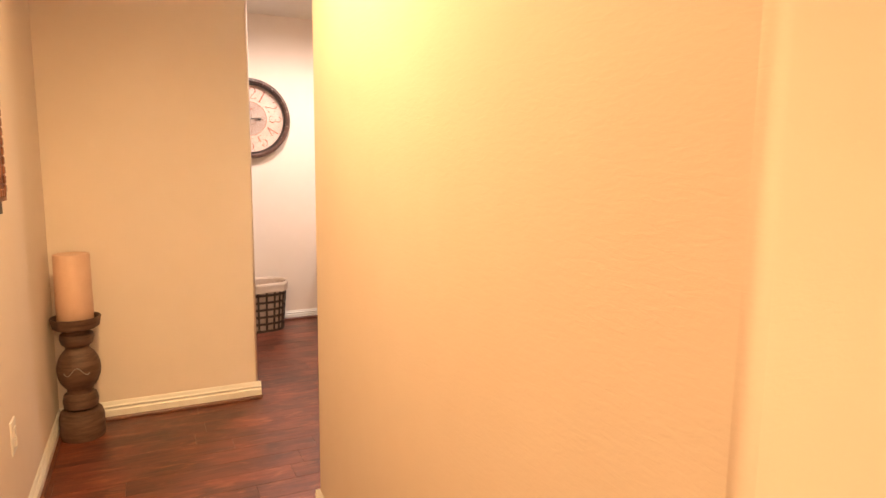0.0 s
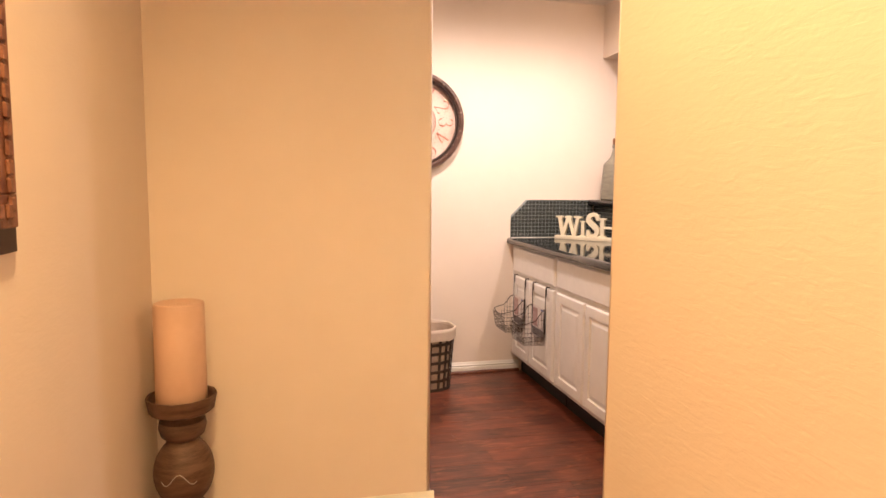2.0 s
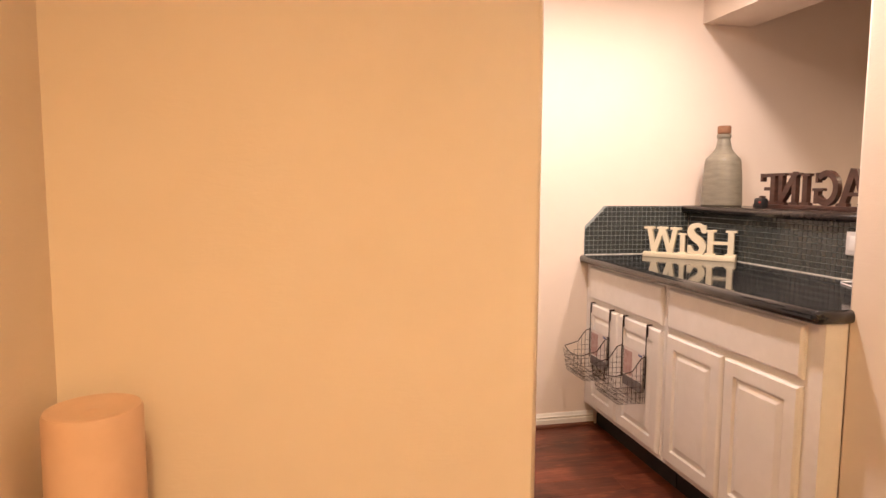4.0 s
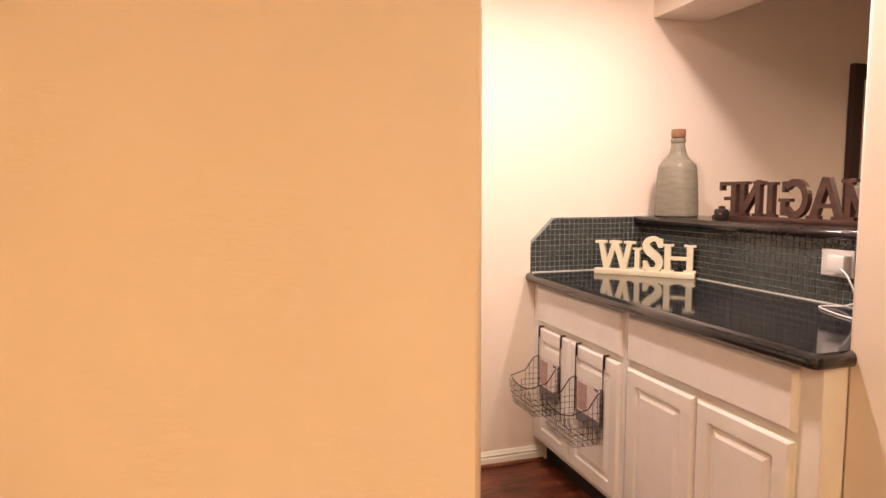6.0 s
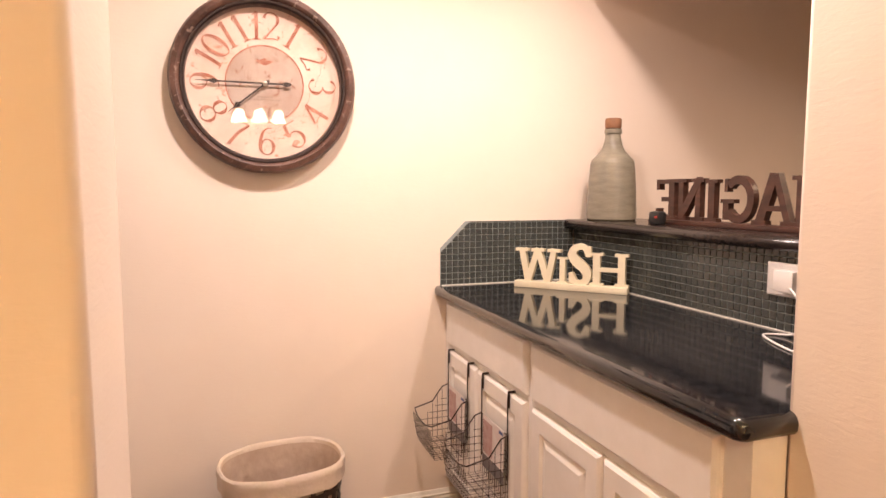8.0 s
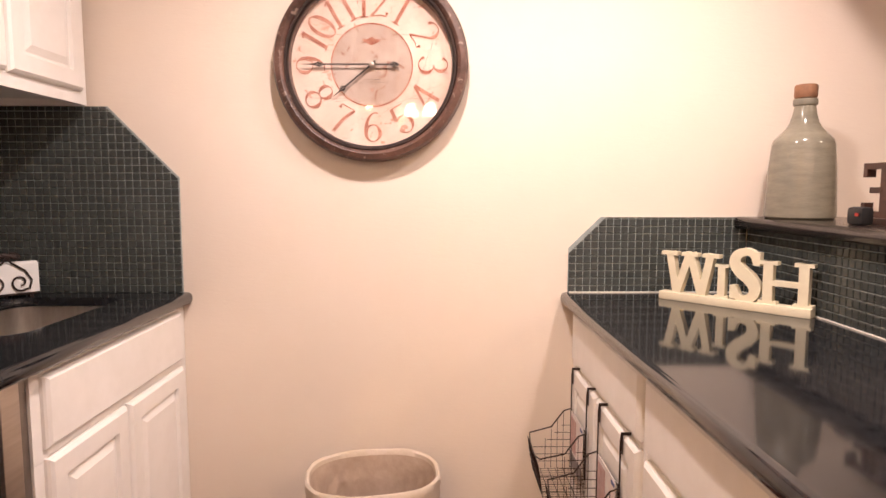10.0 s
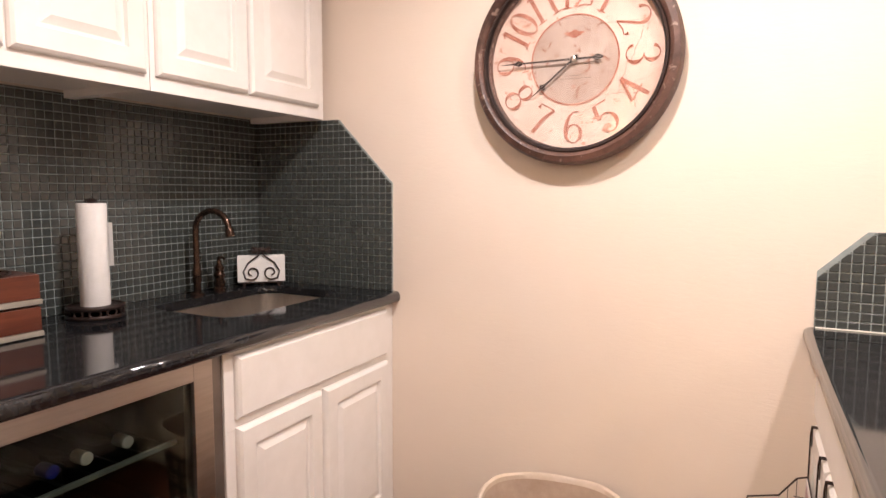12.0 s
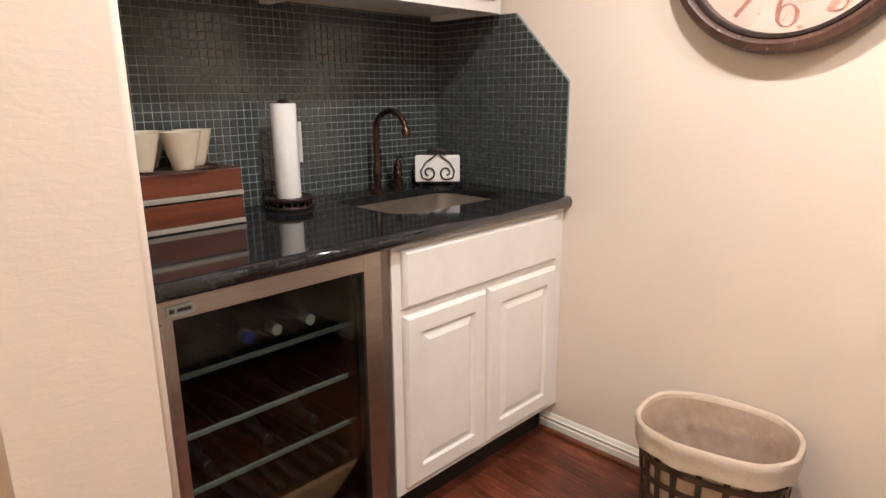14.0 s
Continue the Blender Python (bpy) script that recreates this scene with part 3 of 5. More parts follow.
def towel_holder():
    m = pose(-0.275, 4.203, TOP)
    ob = thing("paper_towel_holder", m, "dark iron paper towel holder with a scrolled base", "towel holder")
    bm = lathe([(0.070, 0.030), (0.070, 0.034)], 32)
    part("base_plate", bm, WIRE, ob)
    bm = tube([(0.071 * math.cos(a), 0.071 * math.sin(a), 0.006) for a in np.linspace(0, 2 * math.pi, 28)[:-1]], 0.006, 8, closed=True)
    tube([(0.071 * math.cos(a), 0.071 * math.sin(a), 0.032) for a in np.linspace(0, 2 * math.pi, 28)[:-1]], 0.006, 8, bm, closed=True)
    for k in range(10):
        a = 2 * math.pi * k / 10
        loop = [(0.071 * math.cos(a + 0.2 * math.cos(q)), 0.071 * math.sin(a + 0.2 * math.cos(q)), 0.019 + 0.010 * math.sin(q)) for q in np.linspace(0, 2 * math.pi, 13)[:-1]]
        tube(loop, 0.003, 6, bm, closed=True)
    part("scroll_band", bm, WIRE, ob, smooth=True)
    part("post", lathe([(0.006, 0.034), (0.006, 0.325), (0.016, 0.326), (0.018, 0.331), (0.012, 0.336), (0.004, 0.338)], 16), WIRE, ob, smooth=True)
    roll = thing("paper_towel_roll", m @ pose(0, 0, 0.0345), "nearly used up white paper towel roll on its holder", "paper towels")
    part("roll", lathe([(0.018, 0), (0.038, 0), (0.039, 0.003), (0.039, 0.287), (0.038, 0.290), (0.018, 0.290), (0.018, 0.0)], 40, cap=False), PAPER, roll, smooth=True)
    bm = bmesh.new()
    pts = [(0.0395 * math.cos(a), 0.0395 * math.sin(a)) for a in np.linspace(0.55, 1.0, 6)] + [(0.0240, 0.0365), (0.0258, 0.0405), (0.0268, 0.0432)]
    lo = [bm.verts.new((x, y, 0.11)) for x, y in pts]
    hi = [bm.verts.new((x, y, 0.235)) for x, y in pts]
    for k in range(len(pts) - 1):
        bm.faces.new((lo[k], lo[k + 1], hi[k + 1], hi[k]))
    bmesh.ops.solidify(bm, geom=list(bm.faces), thickness=0.0012)
    part("loose_sheet", bm, PAPER, roll, "loose torn sheet end")


towel_holder()


def tea_box():
    # wooden caddy with two drawers fronted by pale strips
    x0, x1, y0, y1 = -0.385, -0.165, 3.715, 3.992
    ob = thing("tea_caddy", pose((x0 + x1) / 2, (y0 + y1) / 2, TOP), "mahogany drawer caddy with pale metal strips on the counter", "caddy")
    hx, hy = (x1 - x0) / 2, (y1 - y0) / 2
    part("case", box(-hx, -hy, 0, hx - 0.014, hy, 0.157, 0.003), ESPRESSO, ob)
    for z in (0.003, 0.082):
        front = part("drawer", box(hx - 0.013, -hy + 0.003, z + 0.014, hx, hy - 0.003, z + 0.073, 0.002), MAHOGANY, ob, "red-brown drawer front")
        part("pull_strip", box(hx - 0.013, -hy + 0.001, z, hx + 0.005, hy - 0.001, z + 0.013, 0.0015), PALEWOOD, front, "pale metal pull strip")
    return ob


tea_box()


def mug(x, y, s=1.0, group="mugs on the caddy"):
    ob = thing("mug", pose(x, y, TOP + 0.1575), "cream ceramic tapered cup on the drawer caddy", "cup", group)
    prof = [(0.001, 0.004), (0.022, 0.0), (0.024, 0.002), (0.0255, 0.010), (0.0365, 0.05), (0.0448, 0.090), (0.0453, 0.092), (0.0438, 0.092), (0.035, 0.05), (0.024, 0.012), (0.001, 0.010)]
    part("bowl", lathe([(r * s * 1.15, z * s * 1.09) for r, z in prof], 32, cap=False), CERAMIC, ob, smooth=True)


for q in ((-0.222, 3.747), (-0.217, 3.854), (-0.300, 3.922), (-0.324, 3.800)):
    mug(*q)


def saucer_stack():
    ob = thing("cup_rack", pose(-0.24, 3.83, TOP + 0.1575), "thin dark wire tray under the cups", "tray")
    bm = tube([(0.10 * math.cos(a) * 0.9, 0.125 * math.sin(a), 0.004) for a in np.linspace(0, 2 * math.pi, 24)[:-1]], 0.003, 6, closed=True)
    part("ring", bm, WIRE, ob)


saucer_stack()


def wine_cooler():
    y0, y1, z0, z1 = 3.548, 4.150, 0.075, 0.868
    f = 0.236
    ob = thing("wine_cooler", pose(0, (y0 + y1) / 2, 0), "stainless under-counter wine cooler with a glass door", "wine cooler")
    c = (y0 + y1) / 2

    def put(n, bm, mat, par=None, lab="", smooth=False):
        bmesh.ops.translate(bm, vec=(0, -c, 0), verts=bm.verts)
        return part(n, bm, mat, par or ob, lab, smooth)

    bm = box(LBACK + 0.02, y0, z0, LBACK + 0.04, y1, z1)
    for a, b, cc, d in ((y0, y0 + 0.018, z0, z1), (y1 - 0.018, y1, z0, z1), (y0 + 0.0185, y1 - 0.0185, z0, z0 + 0.03), (y0 + 0.0185, y1 - 0.0185, z1 - 0.025, z1)):
        box(LBACK + 0.0405, a, cc, f - 0.042, b, d, bm=bm)
    put("cabinet_shell", bm, BLACK, lab="black interior shell")
    put("toe_grille", box(LBACK + 0.03, y0, FLOOR + 0.002, f - 0.07, y1, z0 - 0.002), BLACK)
    # door frame: four rails round the pane
    gy0, gy1, gz0, gz1 = y0 + 0.062, y1 - 0.056, 0.150, 0.825
    bm = bmesh.new()
    for a, b, cc, d in ((y0, gy0, z0, z1), (gy1, y1, z0, z1), (gy0, gy1, z0, gz0), (gy0, gy1, gz1, z1)):
        box(f - 0.038, a, cc, f, b, d, 0.0015, bm=bm)
    door = put("door_frame", bm, STEEL, lab="brushed steel door frame")
    pane = put("door_glass", box(f - 0.014, gy0 - 0.002, gz0 - 0.002, f - 0.010, gy1 + 0.002, gz1 + 0.002), SMOKED, door, "smoked glass pane")
    pane.visible_shadow = False
    bm = tube([(f + 0.036, y0 + 0.018, 0.20), (f + 0.036, y0 + 0.018, 0.835)], 0.010, 12)
    for z in (0.24, 0.80):
        tube([(f - 0.002, y0 + 0.018, z), (f + 0.036, y0 + 0.018, z)], 0.007, 8, bm)
    put("handle", bm, STEEL, door, "tubular steel handle", True)
    badge = put("badge", box(f + 0.0005, y0 + 0.050, 0.834, f + 0.003, y0 + 0.106, 0.857, 0.001), RAIL, door, "small pale badge with dark marks")
    bm = box(f + 0.0035, y0 + 0.056, 0.841, f + 0.0045, y0 + 0.065, 0.850)
    box(f + 0.0035, y0 + 0.072, 0.842, f + 0.0045, y0 + 0.100, 0.849, bm=bm)
    put("badge_mark", bm, INK, badge)
    for z in (0.652, 0.503, 0.360):
        bm = box(f - 0.106, y0 + 0.024, z - 0.006, f - 0.096, y1 - 0.03, z + 0.006, 0.002)
        shelf = put("shelf_front", bm, RAIL, lab="pale shelf rail")
        bm = bmesh.new()
        for k in range(9):
            y = y0 + 0.05 + k * (y1 - y0 - 0.10) / 8
            tube([(LBACK + 0.05, y, z - 0.002), (f - 0.107, y, z - 0.002)], 0.003, 6, bm)
        put("shelf_rack", bm, BLACK, shelf)
    put("wood_shelf", box(f - 0.066, y0 + 0.06, 0.20, f - 0.044, y1 - 0.025, 0.262, 0.004), material("beech_front", (0.22, 0.12, 0.06), 0.5, vary=(0.28, 0.16, 0.085), scale=20), lab="tan wooden shelf front")
    bm = bmesh.new()
    for k in range(10):
        y = y0 + 0.05 + k * 0.052
        box(LBACK + 0.06, y, 0.262, f - 0.09, y + 0.02, 0.275, bm=bm)
    put("wood_slats", bm, BLACK)
    return ob


cooler = wine_cooler()


def wine_bottle(x, y, z, cap, group="bottles in the cooler", mat=BLACK, label="dark wine bottle lying in the cooler"):
    # lies on the shelf with its neck towards the door
    ob = thing("wine_bottle", pose(x, y, z + 0.031, 0, 90, 0), label, "bottle", group)
    part("body", lathe([(0.024, -0.20), (0.030, -0.195), (0.030, -0.02), (0.025, 0.01), (0.014, 0.035), (0.0135, 0.09)], 20), mat, ob, smooth=True)
    part("foil_cap", lathe([(0.0145, 0.06), (0.0150, 0.062), (0.0150, 0.098), (0.013, 0.10)], 16), cap, ob, "foil cap")


for y, cap in ((3.70, BLACK), (3.835, BLUE), (3.91, PLATE), (4.01, PLATE)):
    wine_bottle(0.010, y, 0.654, cap, mat=material("bottle_glass", (0.012, 0.016, 0.012), 0.1))
for y in (3.70, 3.86, 4.0):
    wine_bottle(0.010, y, 0.362, BLACK)

structure("filler_strip", box(LBACK + 0.05, 4.153, FLOOR + 0.002, 0.224, 4.1885, TOP - 0.042), DARKSTEEL, "dark filler between cooler and cabinet", "filler")


def upper_cabinet(y0, y1, doors):
    face, bottom, top = -0.047, 1.536, 2.36
    ob = thing("wall_cabinet", pose(face, (y0 + y1) / 2, bottom), "white raised-panel wall cabinet above dark tile", "cabinet", "white wall cabinets")
    inv = ob.matrix_world.inverted()

    def put(n, bm, mat):
        bmesh.ops.transform(bm, matrix=inv, verts=bm.verts)
        part(n, bm, mat, ob)

    bm = box(LBACK + 0.01, y0, bottom + 0.022, face - 0.02, y1, top)
    for a, b, c, d in ((LBACK + 0.01, y0, face - 0.0205, y0 + 0.016), (LBACK + 0.01, y1 - 0.016, face - 0.0205, y1)):
        box(a, b, bottom, c, d, bottom + 0.0215, bm=bm)
    put("body", bm, CABINET)
    put("face_frame", box(face - 0.0195, y0, bottom, face, y1, top, 0.001), CABINET)
    for a, b in doors:
        put("door", panel(facing("+x", face), a, b, bottom + 0.040, top - 0.03, DOOR), CABINET)


upper_cabinet(3.472, 4.230, ((3.525, 3.870), (3.880, 4.215)))
upper_cabinet(4.232, 4.968, ((4.247, 4.578), (4.588, 4.930)))

# ---- the clock ----


def pen_stroke(bm, pts, thick, thin, z):
    """Flat pen stroke, broad where it runs upright and fine where it runs across."""
    n = len(pts)
    rows = []
    for i, (x, y) in enumerate(pts):
        a, b = pts[max(i - 1, 0)], pts[min(i + 1, n - 1)]
        dx, dy = b[0] - a[0], b[1] - a[1]
        d = math.hypot(dx, dy)
        w = (thin + (thick - thin) * (dy / d) ** 4) / 2
        rows.append([bm.verts.new((x + s * w * dy / d, y - s * w * dx / d, z)) for s in (1, -1)])
    for a, b in zip(rows, rows[1:]):
        bm.faces.new((a[0], b[0], b[1], a[1]))


def curl(cx, cy, rx, ry, a0, a1, n=18):
    return [(cx + rx * math.cos(radians(a)), cy + ry * math.sin(radians(a))) for a in np.linspace(a0, a1, n)]


def numeral(text):
    """Old-style printed figures one unit high, swelling strokes and fine hairlines."""
    shapes = {
        "0": [curl(0, 0, 0.24, 0.49, 0, 360, 30)],
        "1": [[(0.0, -0.48), (0.0, 0.0), (0.0, 0.48)], [(-0.13, 0.36), (0.0, 0.48)], [(-0.14, -0.48), (0.14, -0.48)]],
        "2": [curl(0, 0.23, 0.24, 0.26, 170, -40, 18) + [(-0.05, -0.22), (-0.24, -0.46)], [(-0.24, -0.46), (0.05, -0.42), (0.22, -0.47), (0.26, -0.34)]],
        "3": [curl(-0.02, 0.25, 0.21, 0.24, 165, -85), curl(-0.02, -0.23, 0.25, 0.26, 88, -165)],
        "4": [[(0.12, -0.48), (0.12, 0.0), (0.12, 0.48)], [(0.12, 0.48), (-0.27, -0.16), (0.27, -0.16)]],
        "5": [[(0.22, 0.47), (-0.18, 0.47)], [(-0.18, 0.47), (-0.21, 0.20), (-0.22, 0.02)], curl(-0.01, -0.18, 0.25, 0.30, 140, -160)],
        "6": [curl(0.02, -0.20, 0.23, 0.28, 0, 360, 24), curl(0.10, -0.15, 0.32, 0.63, 180, 75)],
        "7": [[(-0.24, 0.30), (-0.23, 0.45), (0.24, 0.45)], [(0.24, 0.45), (0.04, 0.05), (-0.06, -0.48)]],
        "8": [curl(0, 0.25, 0.19, 0.23, 0, 360, 24), curl(0, -0.23, 0.24, 0.26, 0, 360, 24)],
        "9": [curl(-0.02, 0.20, 0.23, 0.28, 0, 360, 24), curl(-0.10, 0.15, 0.32, 0.63, 0, -105)],
    }
    bm = bmesh.new()
    for k, ch in enumerate(text):
        for i, pts in enumerate(shapes[ch]):
            pen_stroke(bm, [(x + 0.50 * (k - (len(text) - 1) / 2), y) for x, y in pts], 0.118, 0.034, 0.0005 * i)
    return bm


def clock():
    # local: x to the right, y up, z out of the wall
    ob = thing("wall_clock", Matrix.Translation((0.887, FAR - 0.001, 1.673)) @ pose(0, 0, 0, 90, 0, 0), "large round weathered wall clock with cream face and rust numerals", "clock")
    part("rim", lathe([(0.268, 0.0), (0.310, 0.0), (0.317, 0.014), (0.318, 0.042), (0.309, 0.062), (0.293, 0.067), (0.284, 0.062), (0.279, 0.050), (0.267, 0.046), (0.264, 0.024), (0.268, 0.0)], 96, cap=False), RIM, ob, "distressed brown rim", True)
    part("inner_bead", lathe([(0.279, 0.046), (0.281, 0.054), (0.278, 0.059), (0.272, 0.058), (0.2675, 0.052), (0.267, 0.046), (0.279, 0.046)], 96, cap=False), WIRE, ob, "dark inner bead", True)
    face = part("face", lathe([(0.2655, 0.002), (0.2655, 0.012), (0.0001, 0.012)], 96), FACE, ob, "aged cream paper face")
    part("medallion", lathe([(0.132, 0.0122), (0.132, 0.0130), (0.0001, 0.0130)], 72), MEDAL, face, "grey-tan centre disc")
    bm = lathe([(0.131, 0.0132), (0.131, 0.0138), (0.136, 0.0138), (0.136, 0.0132), (0.131, 0.0132)], 72, cap=False)
    part("ring", bm, RUST, face, "rust red ring")
    for h in range(1, 13):
        a = radians(90 - 30 * h)
        turn = -30 * h if h in (9, 10, 11, 12, 1, 2, 3) else 180 - 30 * h
        bm = numeral(str(h))
        bmesh.ops.transform(bm, matrix=Matrix.Translation((0.202 * math.cos(a), 0.202 * math.sin(a), 0.0135)) @ pose(0, 0, 0, 0, 0, turn) @ Matrix.Diagonal((0.100, 0.098, 1, 1)), verts=bm.verts)
        part("numeral", bm, RUST, face)
    # small ornaments on the disc
    bm = bmesh.new()
    for s in (-1, 1):
        vs = [bm.verts.new((s * x, 0.078 + y, 0.0136)) for x, y in ((0, 0.014), (0.012, 0.006), (0.034, 0.004), (0.018, -0.006), (0.0, -0.014))]
        bm.faces.new(vs)
    part("ornament", bm, RUST, face, "rust diamond ornament")
    bm = bmesh.new()
    for k in range(9):
        box(-0.055 + k * 0.0125, -0.056, 0.0132, -0.047 + k * 0.0125, -0.0545, 0.0136, bm=bm)
    for k in range(5):
        box(-0.028 + k * 0.0115, -0.047, 0.0132, -0.020 + k * 0.0115, -0.0455, 0.0136, bm=bm)
    part("script_line", bm, INK, face)
    bm = lathe([(0.005, 0.0132), (0.005, 0.0139), (0.0028, 0.0139), (0.0028, 0.0132), (0.005, 0.0132)], 16, cap=False)
    bmesh.ops.translate(bm, vec=(0, -0.080, 0), verts=bm.verts)
    part("winding_hole", bm, RUST, face)
    # worn creases across the paper
    rnd = random.Random(5)
    for k in range(6):
        ang = rnd.uniform(0, 6.28)
        x, y = 0.17 * math.cos(ang), 0.17 * math.sin(ang)
        pts = [(x, y)]
        for i in range(9):
            ang2 = ang + (1.2 if k % 2 else 2.2) + rnd.uniform(-0.5, 0.5)
            x, y = x + 0.012 * math.cos(ang2), y + 0.012 * math.sin(ang2)
            pts.append((x, y))
        bm = bmesh.new()
        pen_stroke(bm, pts, 0.0011, 0.0007, 0.0134)
        part("crack", bm, RUST, face, "fine rust coloured crack")

    for v, a, b in ((0.098, -0.235, 0.215), (-0.108, -0.185, 0.200), (0.043, 0.02, 0.10)):
        bm = bmesh.new()
        pen_stroke(bm, [(a + (b - a) * k / 12, v + rnd.uniform(-0.0012, 0.0012)) for k in range(13)], 0.0012, 0.0011, 0.0132 if abs(v) > 0.05 else 0.0137)
        part("crease", bm, MEDAL, face, "faint level crease")

    def hand(name, length, tail, width, z, deg):
        pts = [(-tail, 0.0035), (-tail + 0.018, 0.010), (-tail + 0.03, 0.003), (0, 0.0032), (length * 0.68, 0.0026), (length * 0.74, width), (length * 0.82, 0.0022), (length, 0.0006)]
        out = [(x, y) for x, y in pts] + [(x, -y) for x, y in reversed(pts)]
        bm = prism(out, z, z + 0.0012)
        bmesh.ops.rotate(bm, verts=bm.verts, matrix=Matrix.Rotation(radians(deg), 3, "Z"))
        part(name, bm, INK, ob, "dark spade clock hand")

    hand("minute_hand", 0.232, 0.090, 0.009, 0.0265, 180)
    hand("hour_hand", 0.165, 0.018, 0.011, 0.0240, 219)
    part("hub", lathe([(0.009, 0.0135), (0.009, 0.0285), (0.005, 0.030)], 20), STEEL, ob, "small steel hub")
    g = part("cover_glass", lathe([(0.2655, 0.0330), (0.2655, 0.0350)], 64), CLEAR, ob, "clear cover glass")
    g.visible_shadow = False


clock()

# ---- word signs ----


def stroke(bm, pts, w, depth, nudge):
    """A bar of width w along pts in the plane of x and z, depth deep in y."""
    pts = [Vector((x, z)) for x, z in pts]
    a, b = [], []
    for i, p in enumerate(pts):
        d = (pts[min(i + 1, len(pts) - 1)] - pts[max(i - 1, 0)]).normalized()
        nrm = Vector((-d.y, d.x)) * ((w[i] if isinstance(w, list) else w) / 2)
        a.append(p + nrm)
        b.append(p - nrm)
    y0, y1 = -depth / 2 - nudge, depth / 2 + nudge
    rows = [[bm.verts.new((q.x, y, q.y)) for q in (l, r) for y in (y0, y1)] for l, r in zip(a, b)]
    for u, v in zip(rows, rows[1:]):
        for i, j in ((0, 1), (1, 3), (3, 2), (2, 0)):
            bm.faces.new((u[i], u[j], v[j], v[i]))
    for u in (rows[0], rows[-1]):
        bm.faces.new((u[0], u[1], u[3], u[2]))


def letter(ch, wd, ht, depth):
    """Slab-serif capital standing on z = 0, centred on x = 0."""
    bm = bmesh.new()
    t, n = ht * 0.21, [0.0]
    s = ht * 0.085
    h = wd / 2

    def bar(pts, w):
        n[0] += 0.0002
        stroke(bm, pts, w, depth, n[0])

    def serif(x, z, half):
        bar([(x - half, z), (x + half, z)], s)

    if ch in "IHNEM":
        xs = {"I": [0], "H": [-h + t * 0.8, h - t * 0.8], "N": [-h + t * 0.7, h - t * 0.7], "E": [-h + t * 0.8], "M": [-h + t * 0.7, h - t * 0.7]}[ch]
        for x in xs:
            bar([(x, 0), (x, ht)], t if ch in "IHE" else t * 0.8)
            serif(x, s / 2, t * 0.95)
            serif(x, ht - s / 2, t * 0.95)
    if ch == "H":
        bar([(-h + t, ht * 0.5), (h - t, ht * 0.5)], t * 0.55)
    if ch == "N":
        bar([(-h + t * 0.5, ht - s * 0.3), (h - t * 0.5, s * 0.3)], t)
    if ch == "M":
        bar([(-h + t * 0.6, ht - s * 0.3), (0, ht * 0.12)], t * 0.85)
        bar([(h - t * 0.6, ht - s * 0.3), (0, ht * 0.12)], t * 0.85)
    if ch == "E":
        for z, r in ((s * 0.7, h), (ht * 0.5, h * 0.55), (ht - s * 0.7, h * 0.92)):
            bar([(-h + t, z), (r - t * 0.3, z)], s * 1.3)
        bar([(h - t * 0.35, 0), (h - t * 0.35, ht * 0.27)], t * 0.5)
        bar([(h - t * 0.45, ht * 0.74), (h - t * 0.45, ht)], t * 0.5)
    if ch == "W":
        q = h * 0.47
        for a, b in ((-h + t * 0.7, -q), (0.0, -q), (0.0, q), (h - t * 0.7, q)):
            bar([(a, ht), (b, 0)], t * 0.85)
        for x in (-h + t * 0.7, 0.0, h - t * 0.7):
            serif(x, ht - s / 2, t * 0.95)
    if ch == "A":
        bar([(-h + t * 0.6, 0), (-t * 0.1, ht)], t * 0.7)
        bar([(h - t * 0.6, 0), (t * 0.1, ht)], t)
        bar([(-h * 0.5, ht * 0.33), (h * 0.5, ht * 0.33)], t * 0.5)
        serif(-h + t * 0.6, s / 2, t * 0.9)
        serif(h - t * 0.6, s / 2, t * 0.9)
    if ch == "S":
        w = h - t * 0.42
        key = [Vector((w * x, ht * y)) for x, y in ((0.86, 0.72), (0.55, 0.90), (0.0, 0.945), (-0.62, 0.88), (-0.80, 0.73), (-0.40, 0.58), (0.35, 0.44), (0.80, 0.28), (0.62, 0.12), (0.0, 0.055), (-0.55, 0.10), (-0.86, 0.28))]
        line = []
        for m in range(len(key) - 1):
            a, b, c, d = key[max(m - 1, 0)], key[m], key[m + 1], key[min(m + 2, len(key) - 1)]
            for f in np.linspace(0, 1, 6)[:-1]:
                p = 0.5 * (2 * b + (c - a) * f + (2 * a - 5 * b + 4 * c - d) * f * f + (3 * b - a - 3 * c + d) * f ** 3)
                line.append((p.x, p.y))
        bar(line, [t * 0.5 + t * 0.62 * math.sin(math.pi * q / (len(line) - 1)) ** 2 for q in range(len(line))])
        bar([(h - t * 0.5, ht * 0.70), (h - t * 0.5, ht * 0.95)], t * 0.5)
        bar([(-h + t * 0.5, ht * 0.05), (-h + t * 0.5, ht * 0.30)], t * 0.5)
    if ch == "G":
        r = h - t * 0.5
        bar([(r * math.cos(a), ht / 2 + (ht / 2 - t * 0.4) * math.sin(a)) for a in np.linspace(0.75, 5.6, 26)], t * 0.85)
        bar([(h - t * 0.6, ht * 0.06), (h - t * 0.6, ht * 0.46)], t * 0.8)
        serif(h - t * 0.8, ht * 0.46, t * 0.95)
        bar([(h - t * 0.6, ht * 0.66), (h - t * 0.6, ht * 0.94)], t * 0.45)
    return bm


